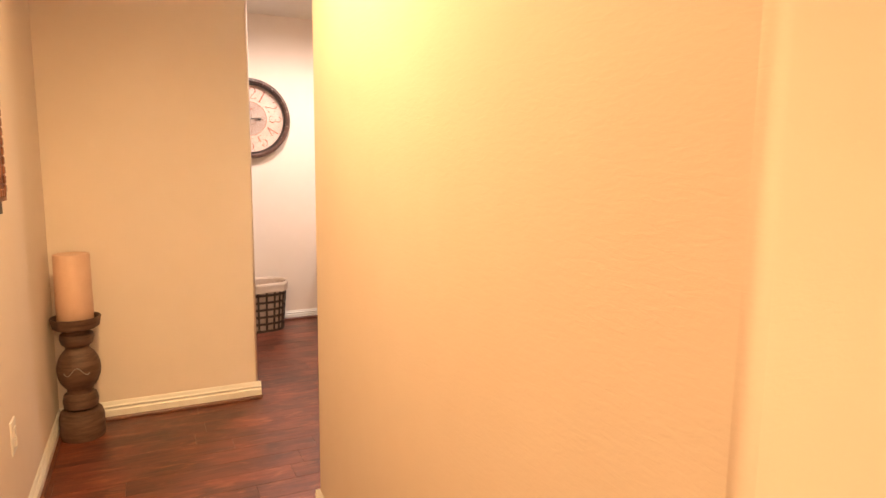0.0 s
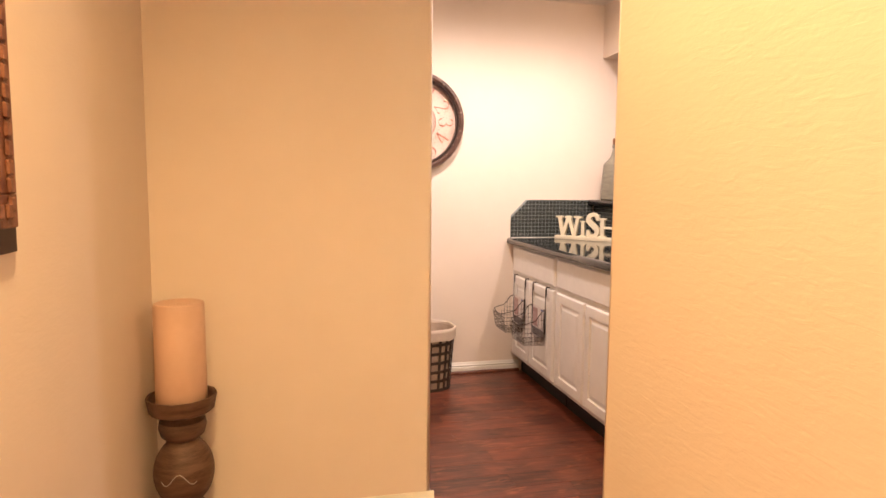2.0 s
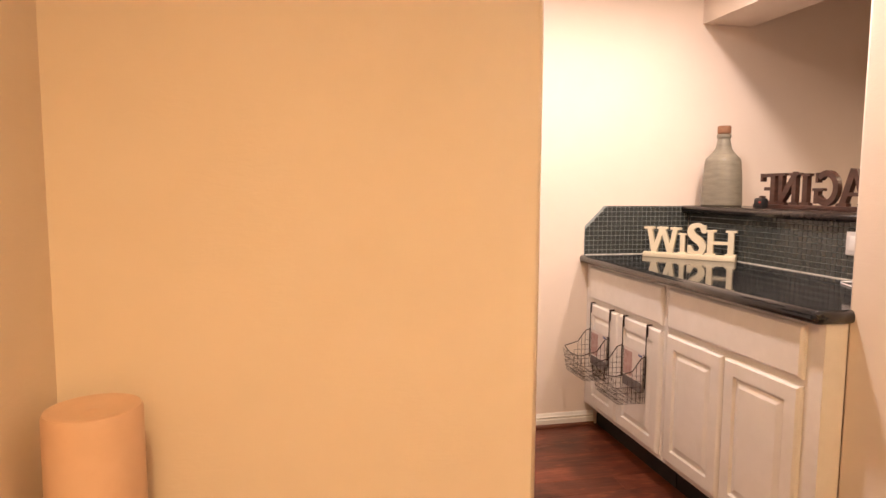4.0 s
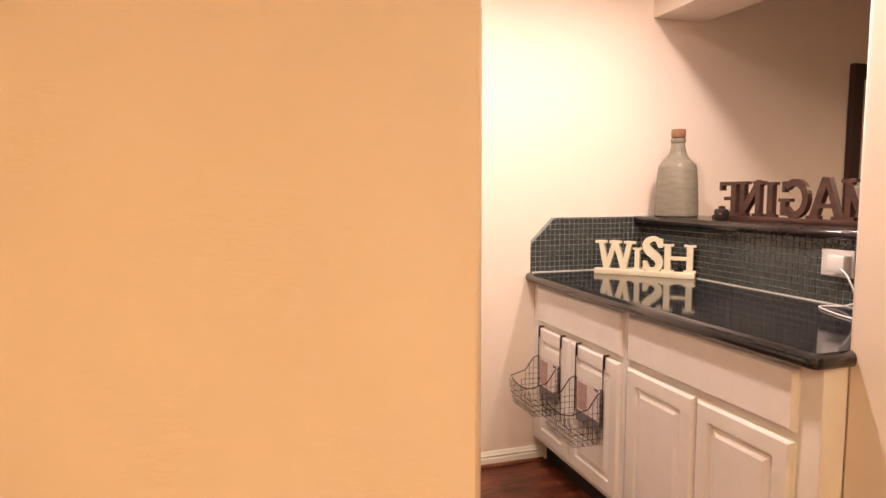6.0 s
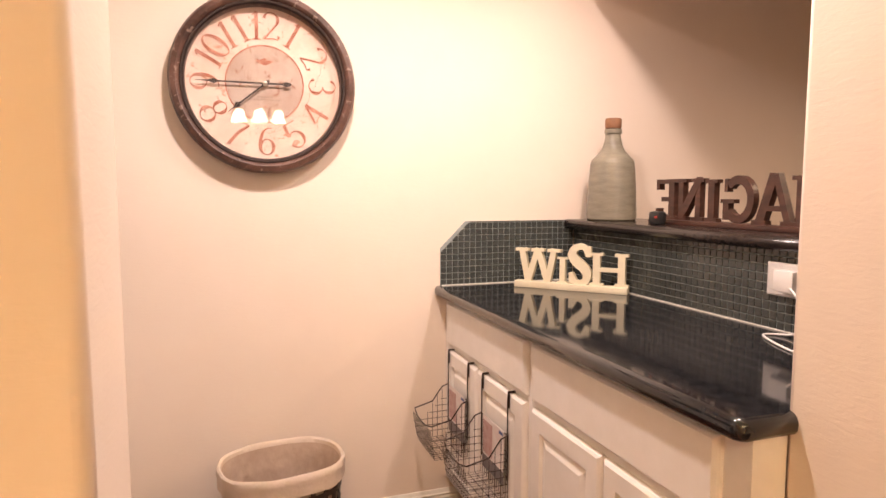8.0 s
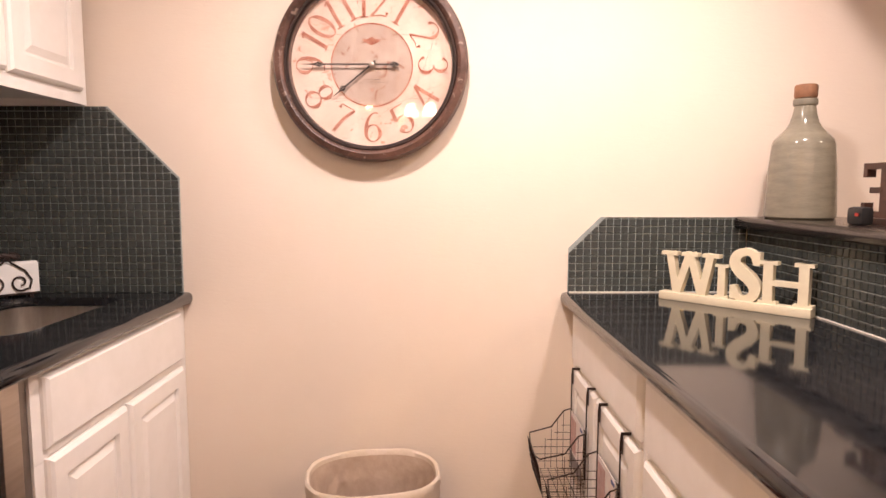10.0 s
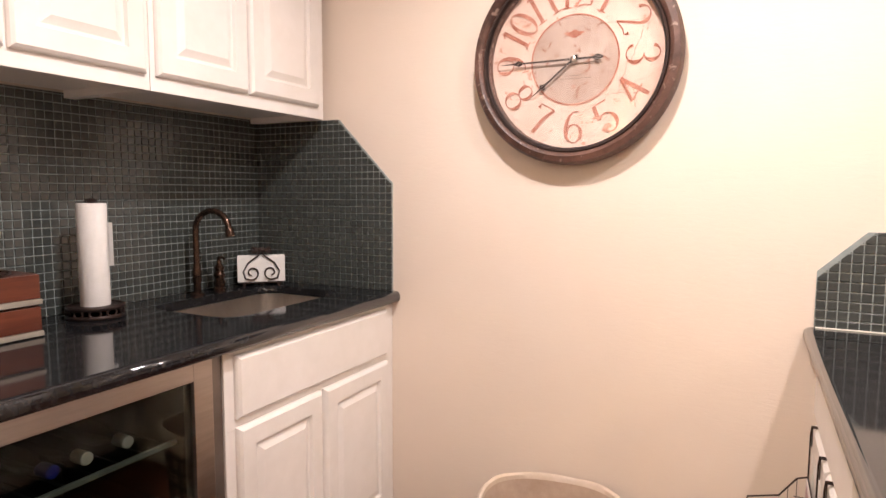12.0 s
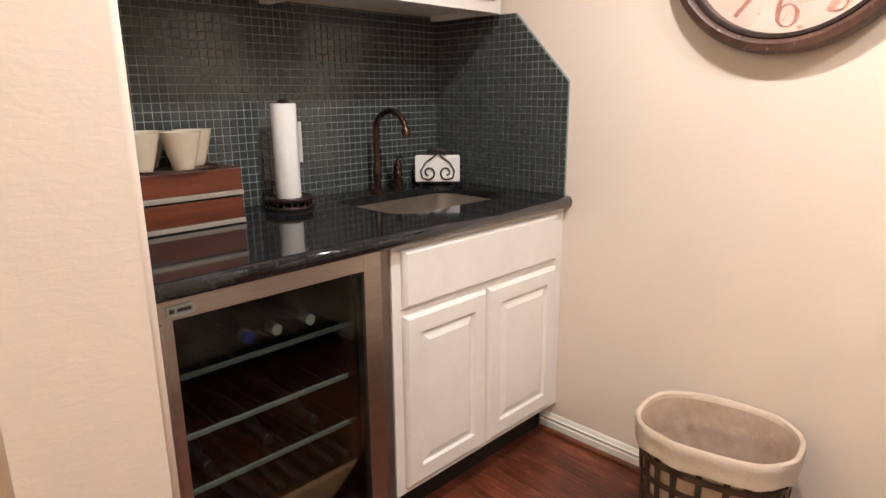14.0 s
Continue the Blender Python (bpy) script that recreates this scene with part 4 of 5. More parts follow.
def word_sign(name, m, letters, base, depth, mat, label):
    """letters: rows of character, centre, width, height, foot."""
    ob = thing(name, m, label, "word sign")
    x0, x1, hgt, deep = base
    part("base", box(x0, -deep / 2, 0, x1, deep / 2, hgt, 0.003), mat, ob, smooth=True)
    for ch, x, w, h, z in letters:
        bm = letter(ch, w, h, depth)
        bmesh.ops.translate(bm, vec=(x, 0, z), verts=bm.verts)
        part("letter_" + ch.lower(), bm, mat, ob)


word_sign("wish_sign", pose(1.843, 4.895, TOP, 0, 0, -48),
          (("W", 0.094, 0.172, 0.132, 0.024), ("I", 0.195, 0.056, 0.104, 0.024), ("S", 0.263, 0.100, 0.158, 0.022), ("H", 0.374, 0.136, 0.126, 0.024)),
          (0.0, 0.445, 0.026, 0.046), 0.024, IVORY, "ivory wooden sign spelling WISH on the black counter")
word_sign("imagine_sign", pose(2.275, 3.733, LEDGE_Z, 0, 0, 90) @ Matrix.Diagonal((0.94, 1, 1, 1)),
          (("I", 0.075, 0.075, 0.14, 0.018), ("M", 0.190, 0.155, 0.145, 0.018), ("A", 0.340, 0.150, 0.150, 0.018), ("G", 0.485, 0.140, 0.150, 0.018), ("I", 0.605, 0.075, 0.140, 0.018), ("N", 0.715, 0.130, 0.145, 0.018), ("E", 0.845, 0.115, 0.145, 0.018)),
          (0.0, 0.920, 0.018, 0.060), 0.022, ESPRESSO, "dark brown wooden sign spelling IMAGINE, seen from behind on the ledge")


def small_box():
    ob = thing("small_speaker", pose(2.203, 4.486, LEDGE_Z), "small black rounded gadget with a red mark on the ledge", "gadget")
    part("case", box(-0.018, -0.024, 0, 0.018, 0.036, 0.048, 0.012), BLACK, ob, smooth=True)
    part("mark", box(-0.0215, -0.018, 0.024, -0.0202, -0.004, 0.032), material("red_mark", (0.35, 0.03, 0.02), 0.5), ob, "small red mark")


small_box()


def bottle():
    ob = thing("bottle_vase", pose(2.258, 4.855, LEDGE_Z), "grey glazed stoneware bottle with a cork stopper on the ledge", "bottle")
    part("body", lathe([(0.094, 0), (0.101, 0.006), (0.102, 0.02), (0.096, 0.15), (0.089, 0.232), (0.085, 0.247), (0.071, 0.262), (0.052, 0.282), (0.041, 0.302), (0.034, 0.328), (0.030, 0.352), (0.0345, 0.356), (0.0355, 0.364), (0.034, 0.374), (0.027, 0.376)], 48), GLAZE, ob, smooth=True)
    part("stopper", lathe([(0.024, 0.3765), (0.031, 0.378), (0.033, 0.383), (0.033, 0.412), (0.030, 0.418)], 32), CORK, ob, "tan cork stopper", True)


bottle()


def outlet(m, label, adapter=False):
    ob = thing("wall_outlet", m, label, "outlet")
    part("plate", panel(lambda u, v, w: (u, -w, v), -0.060 if adapter else -0.036, 0.060 if adapter else 0.036, -0.046 if adapter else -0.058, 0.046 if adapter else 0.058, [(0, 0), (0, 0.003), (0.005, 0.006)]), PLATE, ob)
    if adapter:
        part("plug", box(-0.005, -0.045, -0.028, 0.056, -0.0065, 0.030, 0.006), PLATE, ob, "white plug adapter", True)
        part("rocker", box(-0.046, -0.0095, -0.028, -0.018, -0.0062, 0.028, 0.001), PLATE, ob)
    else:
        for z in (-0.02, 0.02):
            part("socket", box(-0.014, -0.0085, z - 0.014, 0.014, -0.0062, z + 0.014, 0.003), PLATE, ob)
    return ob


outlet(pose(RBACK - 0.0075, 3.900, 1.055, 0, 0, -90), "white switch and outlet plate with a plugged-in adapter", True)
outlet(pose(LEFT, 2.145, 0.385, 0, 0, 90), "cream wall outlet low on the hall wall")


def cord():
    f = TOP + 0.0035
    pts = [(2.118, 3.862, 1.045), (2.105, 3.82, 1.02), (2.11, 3.79, 0.95), (2.12, 3.84, 0.922), (2.10, 3.885, f), (2.065, 3.882, f), (2.02, 3.80, f), (1.99, 3.71, f), (1.98, 3.60, f), (1.99, 3.50, f)]
    fine = []
    for i in range(len(pts) - 1):
        p = [Vector(pts[max(0, min(len(pts) - 1, i + k))]) for k in (-1, 0, 1, 2)]
        for t in np.linspace(0, 1, 6)[:-1]:
            fine.append(0.5 * (2 * p[1] + (p[2] - p[0]) * t + (2 * p[0] - 5 * p[1] + 4 * p[2] - p[3]) * t * t + (3 * p[1] - p[0] - 3 * p[2] + p[3]) * t ** 3))
    bm = tube(fine, 0.003, 8)
    tagged(finish(bm, "charger_cord", PLATE, smooth=True), "white charger cord looped on the black counter", "cord")


cord()


def door_basket(yc, w):
    """Wire basket on two over-door hooks. Local x along the door, y out from it."""
    ob = thing("wire_basket", pose(1.5585, yc, 0.325, 0, 0, 90), "dark wire basket hooked over a cabinet door", "wire basket", "door baskets")
    h, d, tb, tf = w / 2, 0.150, 0.208, 0.115
    for s in (-1, 1):
        x = s * (h - 0.005)
        bm = tube([(x, -0.019, 0.320), (x, -0.019, 0.3475), (x, 0.004, 0.3475), (x, 0.006, 0.325), (x, 0.006, 0.19), (x, 0.006, 0.06)], 0.0022, 6)
        box(x - 0.006, -0.016, 0.3435, x + 0.006, 0.004, 0.3455, bm=bm)
        box(x - 0.006, 0.0015, 0.295, x + 0.006, 0.0035, 0.3455, bm=bm)
        part("hook", bm, WIRE, ob, "black over-door hook")
    rim = [(-h, 0.006, tb), (-h, 0.03, tb - 0.008), (-h, 0.07, tf + 0.03), (-h + 0.004, d - 0.006, tf + 0.012), (-h * 0.5, d, tf), (0, d, tf - 0.004), (h * 0.5, d, tf), (h - 0.004, d - 0.006, tf + 0.012), (h, 0.07, tf + 0.03), (h, 0.03, tb - 0.008), (h, 0.006, tb)]
    bm = tube(rim, 0.0024, 8)
    tube([rim[-1], (0, 0.006, tb - 0.004), rim[0]], 0.002, 6, bm)
    part("rim", bm, WIRE, ob, smooth=True)
    bm = bmesh.new()
    k = int(round(w / 0.017))
    for i in range(k + 1):
        x = -h + w * i / k
        tube([(x, 0.006, tb - 0.003), (x, 0.006, 0.0), (x * 0.94, d - 0.018, 0.0), (x, d, tf - 0.002)], 0.0011, 4, bm)
    for z in (0.025, 0.05, 0.075):
        q = 0.018 * (1 - z / 0.085)
        tube([(-h, 0.006, z), (-h, d - q, z), (h, d - q, z), (h, 0.006, z)], 0.0011, 4, bm)
    for z in (0.10, 0.125, 0.15):
        tube([(-h, 0.006, z), (h, 0.006, z)], 0.0011, 4, bm)
        yy = 0.07 + (0.115 - z) * 1.0
        for s in (-1, 1):
            tube([(s * h, 0.006, z), (s * h, max(0.03, yy), z)], 0.0011, 4, bm)
    for yy in (0.03, 0.055, 0.08, 0.107):
        tube([(-h, yy, 0.0), (h, yy, 0.0)], 0.0011, 4, bm)
    for s in (-1, 1):
        for yy in (0.03, 0.05, 0.07, 0.09):
            tube([(s * h, yy, 0), (s * h, yy, tb - 0.008 - max(0, yy - 0.03) * 1.6)], 0.0011, 4, bm)
    part("mesh", bm, WIRE, ob)
    card = thing("product_card", ob.matrix_world @ pose(0, 0.0105, 0.0), "printed packaging card with a grey band in the wire basket", "card", "packaging cards")
    part("sheet", box(-h + 0.02, -0.0012, 0.055, h - 0.03, 0.0012, tb + 0.006, 0.0005), CARD, card)
    part("band", box(-h + 0.018, 0.0014, 0.035, h - 0.028, 0.0024, 0.080), GREY, card, "dark grey band")
    part("blue_label", box(-h + 0.025, 0.0014, tb - 0.012, -h + 0.055, 0.0022, tb - 0.002), material("blue_print", (0.10, 0.13, 0.28), 0.5), card, "small blue print")
    part("picture_panel", box(0.0, 0.0014, 0.088, h - 0.035, 0.0022, tb - 0.008), material("pink_print", (0.42, 0.24, 0.22), 0.5, vary=(0.55, 0.40, 0.38), scale=40), card, "pinkish printed picture")


door_basket(4.795, 0.216)
door_basket(4.455, 0.216)


def waste_basket():
    m = pose(0.900, 4.780, FLOOR, 0, 0, 8) @ Matrix.Diagonal((1, 1, 1.06, 1))
    ob = thing("waste_basket", m, "oval dark woven-strip waste basket with linen liner by the wall", "waste basket")
    A, B, H = 0.202, 0.160, 0.362

    def ce(q):
        return math.copysign(abs(math.cos(q)) ** 0.8, math.cos(q))

    def se(q):
        return math.copysign(abs(math.sin(q)) ** 0.8, math.sin(q))

    def scale(z):
        return 0.86 + 0.14 * z / H

    def ring(z, w, out):
        n = 56
        bm = bmesh.new()
        rows = []
        for zz, o in ((z - w / 2, out), (z + w / 2, out), (z + w / 2, out - 0.002), (z - w / 2, out - 0.002)):
            s = scale(zz)
            rows.append([bm.verts.new(((A * s + o + 0.0012 * math.sin(14 * 2 * math.pi * k / n)) * ce(2 * math.pi * k / n), (B * s + o + 0.0012 * math.sin(14 * 2 * math.pi * k / n)) * se(2 * math.pi * k / n), zz)) for k in range(n)])
        for i in range(4):
            a, b = rows[i], rows[(i + 1) % 4]
            for k in range(n):
                bm.faces.new((a[k], a[(k + 1) % n], b[(k + 1) % n], b[k]))
        return bm

    for z in (0.010, 0.065, 0.120, 0.175, 0.230, 0.285):
        part("hoop_strip", ring(z, 0.018, 0.003), WOVEN, ob)
    for k in range(24):
        a = 2 * math.pi * k / 24
        c, s = ce(a), se(a)
        bm = bmesh.new()
        rows = []
        t = Vector((-A * s, B * c, 0)).normalized() * 0.008
        for z in (0.002, 0.09, 0.18, 0.27, 0.315):
            q = scale(z)
            p = Vector((A * q * c, B * q * s, z))
            o = Vector((c, s, 0)) * 0.0018
            rows.append([bm.verts.new(v) for v in (p - t - o, p + t - o, p + t + o, p - t + o)])
        for u, v in zip(rows, rows[1:]):
            for i in range(4):
                bm.faces.new((u[i], u[(i + 1) % 4], v[(i + 1) % 4], v[i]))
        bm.faces.new(rows[0])
        bm.faces.new(rows[-1])
        part("upright_strip", bm, WOVEN, ob)
    part("base_disc", lathe([(0.86, 0.001), (0.86, 0.006)], 48, sx=A, sy=B), WOVEN, ob)
    liner = thing("basket_liner", m, "beige linen liner folded over the waste basket's rim", "liner")
    n = 72
    bm = bmesh.new()
    rows = []
    levels, n = 26, 120
    for i in range(levels):
        f, z = 0.850 + 0.122 * i / (levels - 1), 0.010 + 0.348 * i / (levels - 1)
        deep = min(1.0, (levels - 1 - i) / 5)
        ring_now = []
        for q in np.linspace(0, 2 * math.pi, n + 1)[:-1]:
            broad = noise.noise(Vector((2.6 * math.cos(q), 2.6 * math.sin(q), 7 * z)))
            ridge = 1 - abs(noise.noise(Vector((5.5 * math.cos(q + 4 * z), 5.5 * math.sin(q + 4 * z), 13 * z + 4)))) * 3.0
            d = -deep * (0.010 * abs(broad) + 0.006 * max(0.0, ridge) ** 2)
            ring_now.append(bm.verts.new(((A * f + d) * ce(q), (B * f + d) * se(q), z)))
        rows.append(ring_now)
    for a, b in zip(rows, rows[1:]):
        for k in range(n):
            bm.faces.new((a[k], a[(k + 1) % n], b[(k + 1) % n], b[k]))
    bm.faces.new(rows[0])
    part("bag", bm, LINEN, liner, "creased inner bag", True)
    n = 72
    bm = bmesh.new()
    rows = []
    for f, z, wob in ((0.975, 0.352, 0.0), (0.985, 0.370, 0.0006), (1.020, 0.376, 0.001), (1.050, 0.370, 0.001), (1.056, 0.352, 0.0014), (1.036, 0.338, 0.002), (1.040, 0.322, 0.0024), (1.034, 0.306, 0.0026), (1.024, 0.306, 0.0026)):
        rows.append([bm.verts.new(((A * f + wob * math.sin(17 * q)) * ce(q), (B * f + wob * math.sin(13 * q)) * se(q), z + wob * 1.2 * math.sin(8 * q))) for q in np.linspace(0, 2 * math.pi, n + 1)[:-1]])
    for a, b in zip(rows, rows[1:]):
        for k in range(n):
            bm.faces.new((a[k], a[(k + 1) % n], b[(k + 1) % n], b[k]))
    part("cuff", bm, LINENHEM, liner, "padded folded cuff", True)


waste_basket()

# ---- hall ----


def candle_stand():
    m = pose(-0.232, 3.088, FLOOR) @ Matrix.Diagonal((1, 1, 1.04, 1))
    k = 0.86
    ob = thing("candle_holder", m, "turned weathered wood pillar candle holder on the floor", "candle holder")
    part("foot", lathe([(k * r, z) for r, z in [(0.112, 0), (0.115, 0.02), (0.114, 0.10), (0.104, 0.128), (0.070, 0.136)]], 40), CARVED, ob, smooth=True)
    part("lower_ring", lathe([(k * r, z) for r, z in [(0.066, 0.1365), (0.086, 0.150), (0.090, 0.180), (0.082, 0.208), (0.064, 0.216)]], 40), CARVED, ob, smooth=True)
    part("ball", lathe([(0.054, 0.2165)] + [(0.092 * math.sin(a) + 0.002, 0.328 - 0.112 * math.cos(a)) for a in np.linspace(0.65, 2.55, 16)] + [(0.050, 0.436)], 48), CARVED, ob, smooth=True)
    bm = tube([(0.0945 * math.cos(a), 0.0945 * math.sin(a), 0.335 + 0.018 * math.sin(7 * a)) for a in np.linspace(-2.2, -1.0, 12)], 0.0016, 6)
    part("scratch", bm, PALEWOOD, ob, "pale wavy scratch")
    part("collar", lathe([(k * r, z) for r, z in [(0.060, 0.4365), (0.078, 0.450), (0.086, 0.475), (0.082, 0.495), (0.062, 0.505), (0.062, 0.515)]], 40), CARVED, ob, smooth=True)
    bm = bmesh.new()
    n = 44
    rows = []
    for r, z in ((0.060, 0.5155), (0.104, 0.520), (0.118, 0.527), (0.126, 0.560), (0.130, 0.574), (0.122, 0.574), (0.114, 0.545), (0.002, 0.543)):
        r = r * 0.82
        rows.append([bm.verts.new(((r + (0.0025 if k % 4 == 0 and 0.095 < r else 0)) * math.cos(2 * math.pi * k / n), (r + (0.0025 if k % 4 == 0 and 0.095 < r else 0)) * math.sin(2 * math.pi * k / n), z)) for k in range(n)])
    for a, b in zip(rows, rows[1:]):
        for k in range(n):
            bm.faces.new((a[k], a[(k + 1) % n], b[(k + 1) % n], b[k]))
    bm.faces.new(rows[0])
    part("dish", bm, CARVED, ob, "dark ribbed dish", True)
    c = thing("candle", m @ pose(0, 0, 0.5435), "thick peach pillar candle in the wooden holder", "candle")
    part("wax", lathe([(0.076, 0), (0.079, 0.004), (0.078, 0.160), (0.077, 0.314), (0.074, 0.322), (0.066, 0.3235), (0.052, 0.319), (0.012, 0.317), (0.004, 0.320)], 48), WAX, c, smooth=True)


candle_stand()


def picture():
    # local u along y, v up, w out of the wall
    y1, y0, z0, z1 = 2.219, 1.49, 1.134, 2.06
    ob = thing("framed_picture", pose(LEFT + 0.001, (y0 + y1) / 2, z0), "carved reddish-brown framed print with a wide brown mat", "picture")
    inv = ob.matrix_world.inverted()
    to = facing("+x", LEFT + 0.001)

    def put(n, bm, mat, lab="", par=None):
        bmesh.ops.transform(bm, matrix=inv, verts=bm.verts)
        return part(n, bm, mat, par or ob, lab)

    def rails(inset, wide, lo, hi):
        bm = bmesh.new()
        a0, a1, b0, b1 = y0 + inset, y1 - inset, z0 + inset, z1 - inset
        for u0, u1, v0, v1 in ((a0, a1, b0, b0 + wide), (a0, a1, b1 - wide, b1), (a0, a0 + wide, b0 + wide, b1 - wide), (a1 - wide, a1, b0 + wide, b1 - wide)):
            x = to(0, 0, lo)[0]
            box(x, u0, v0, to(0, 0, hi)[0], u1, v1, 0.003, bm=bm)
        return bm

    outer = rails(0.0, 0.052, 0.0, 0.012)
    put("outer_frame", outer, FRAMEDARK, "dark outer frame")
    fr = put("carved_frame", rails(0.046, 0.056, 0.0125, 0.034), GILT, "carved red-brown frame")
    bm = bmesh.new()
    for side in range(4):
        along = (y1 - y0 - 0.14) if side < 2 else (z1 - z0 - 0.14)
        count = int(along / 0.030)
        for k in range(count):
            q = 0.07 + along * (k + 0.5) / count
            u, v = ((y0 + q, z0 + 0.074), (y0 + q, z1 - 0.074), (y0 + 0.074, z0 + q), (y1 - 0.074, z0 + q))[side]
            box(to(0, 0, 0.0335)[0], u - 0.011, v - 0.014, to(0, 0, 0.040)[0], u + 0.011, v + 0.014, 0.004, bm=bm, seg=1)
    put("carving", bm, GILT, "", fr)
    put("inner_lip", rails(0.1025, 0.008, 0.0, 0.027), GILT, "red-brown inner lip")
    put("mat", box(to(0, 0, 0.001)[0], y0 + 0.108, z0 + 0.108, to(0, 0, 0.010)[0], y1 - 0.108, z1 - 0.108), MATBOARD, "brown mat board")
    pr = put("print", box(to(0, 0, 0.0104)[0], y0 + 0.186, z0 + 0.213, to(0, 0, 0.0120)[0], y1 - 0.186, z1 - 0.213), PRINT, "cream print with plain brown shapes")
    for k, (u, v, a, b) in enumerate(((1.92, 1.60, 0.055, 0.17), (1.94, 1.48, 0.045, 0.10), (1.79, 1.65, 0.055, 0.14), (1.87, 1.76, 0.04, 0.05))):
        bm = bmesh.new()
        vs = [bm.verts.new((to(0, 0, 0.0135 + 0.0008 * k)[0], u + a * math.cos(q) * (1 + 0.2 * math.sin(3 * q)), v + b * math.sin(q))) for q in np.linspace(0, 2 * math.pi, 19)[:-1]]
        bm.faces.new(vs)
        put("print_shape", bm, SKETCH, "", pr)


picture()


def far_frame():
    ob = thing("framed_picture", pose(3.49, FAR - 0.001, 1.17), "dark brown framed pale print on the far wall", "picture")
    W, H = 0.62, 0.83
    bm = bmesh.new()
    for x0, x1, z0, z1 in ((0, 0.075, 0, H), (W - 0.075, W, 0, H), (0.075, W - 0.075, 0, 0.075), (0.075, W - 0.075, H - 0.075, H)):
        box(x0, -0.035, z0, x1, 0, z1, 0.006, bm=bm)
    part("frame", bm, FRAMEDARK, ob, "dark wood frame")
    part("inner_bead", box(0.070, -0.024, 0.070, W - 0.07, -0.002, H - 0.07, 0.003), MAHOGANY, ob)
    part("print", box(0.085, -0.0265, 0.085, W - 0.085, -0.0245, H - 0.085), MIRRORWHITE, ob, "pale print")


far_frame()


def chandelier():
    ob = thing("chandelier", pose(1.04, 1.40, 1.97), "small bronze chandelier with glowing fabric shades", "chandelier")
    part("stem", tube([(0, 0, CEIL - 1.97 - 0.001), (0, 0, -0.10)], 0.007, 8), BRONZE, ob)
    part("canopy", lathe([(0.06, CEIL - 1.97 - 0.001), (0.06, CEIL - 1.97 - 0.012), (0.015, CEIL - 1.97 - 0.03)], 24), BRONZE, ob)
    part("hub", lathe([(0.006, -0.16), (0.03, -0.13), (0.035, -0.10), (0.02, -0.06), (0.008, -0.05)], 20), BRONZE, ob, smooth=True)
    for x, y in ((-0.17, 0.03), (0.0, 0.10), (0.17, 0.03)):
        arm = part("arm", tube([(0.02 * x, 0.02 * y, -0.11), (0.5 * x, 0.5 * y, -0.15), (0.9 * x, 0.9 * y, -0.13), (x, y, -0.08), (x, y, -0.04)], 0.006, 8), BRONZE, ob)
        bm = lathe([(0.032, 0.055), (0.068, -0.055), (0.066, -0.055), (0.030, 0.055), (0.032, 0.055)], 28, cap=False)
        bmesh.ops.translate(bm, vec=(x, y, 0), verts=bm.verts)
        part("shade", bm, SHADE, arm, "glowing fabric shade", True)


chandelier()


def downlight_trim(x, y):
    ob = thing("recessed_downlight", pose(x, y, CEIL), "round white recessed ceiling light, inferred or added to brighten", "ceiling light", "recessed lights")
    part("trim_ring", lathe([(0.062, -0.001), (0.085, -0.001), (0.083, -0.007), (0.064, -0.009), (0.062, -0.001)], 32, cap=False), TRIM, ob)
    part("lens", lathe([(0.0615, -0.0015), (0.0615, -0.004), (0.001, -0.004)], 28), LENS, ob, "glowing lens")


# the last two rings only go with the added fill lamps
for q in DOWNLIGHTS:
    downlight_trim(*q)

# ---- tiled splashbacks ----
PITCH, FACE_W = 0.0254, 0.0221


def clip(poly, a, b, c):
    """Keep a * u + b * v <= c."""
    out = []
    for i, p in enumerate(poly):
        q = poly[(i + 1) % len(poly)]
        dp, dq = a * p[0] + b * p[1] - c, a * q[0] + b * q[1] - c
        if dp <= 0:
            out.append(p)
        if dp * dq < 0:
            t = dp / (dp - dq)
            out.append((p[0] + (q[0] - p[0]) * t, p[1] + (q[1] - p[1]) * t))
    return out


def tile_mesh():
    bm = bmesh.new()
    h, e = FACE_W / 2, 0.0016
    loops = [[bm.verts.new((x, y, z)) for x, y in ((-k, -k), (k, -k), (k, k), (-k, k))] for k, z in ((h, 0), (h, 0.0022), (h - e, 0.0034))]
    for a, b in zip(loops, loops[1:]):
        for k in range(4):
            bm.faces.new((a[k], a[(k + 1) % 4], b[(k + 1) % 4], b[k]))
    bm.faces.new(loops[-1])
    bmesh.ops.recalc_face_normals(bm, faces=bm.faces)
    me = bpy.data.meshes.new("tile")
    bm.to_mesh(me)
    bm.free()
    me.materials.append(TILE)
    return me


TILE_MESH = tile_mesh()


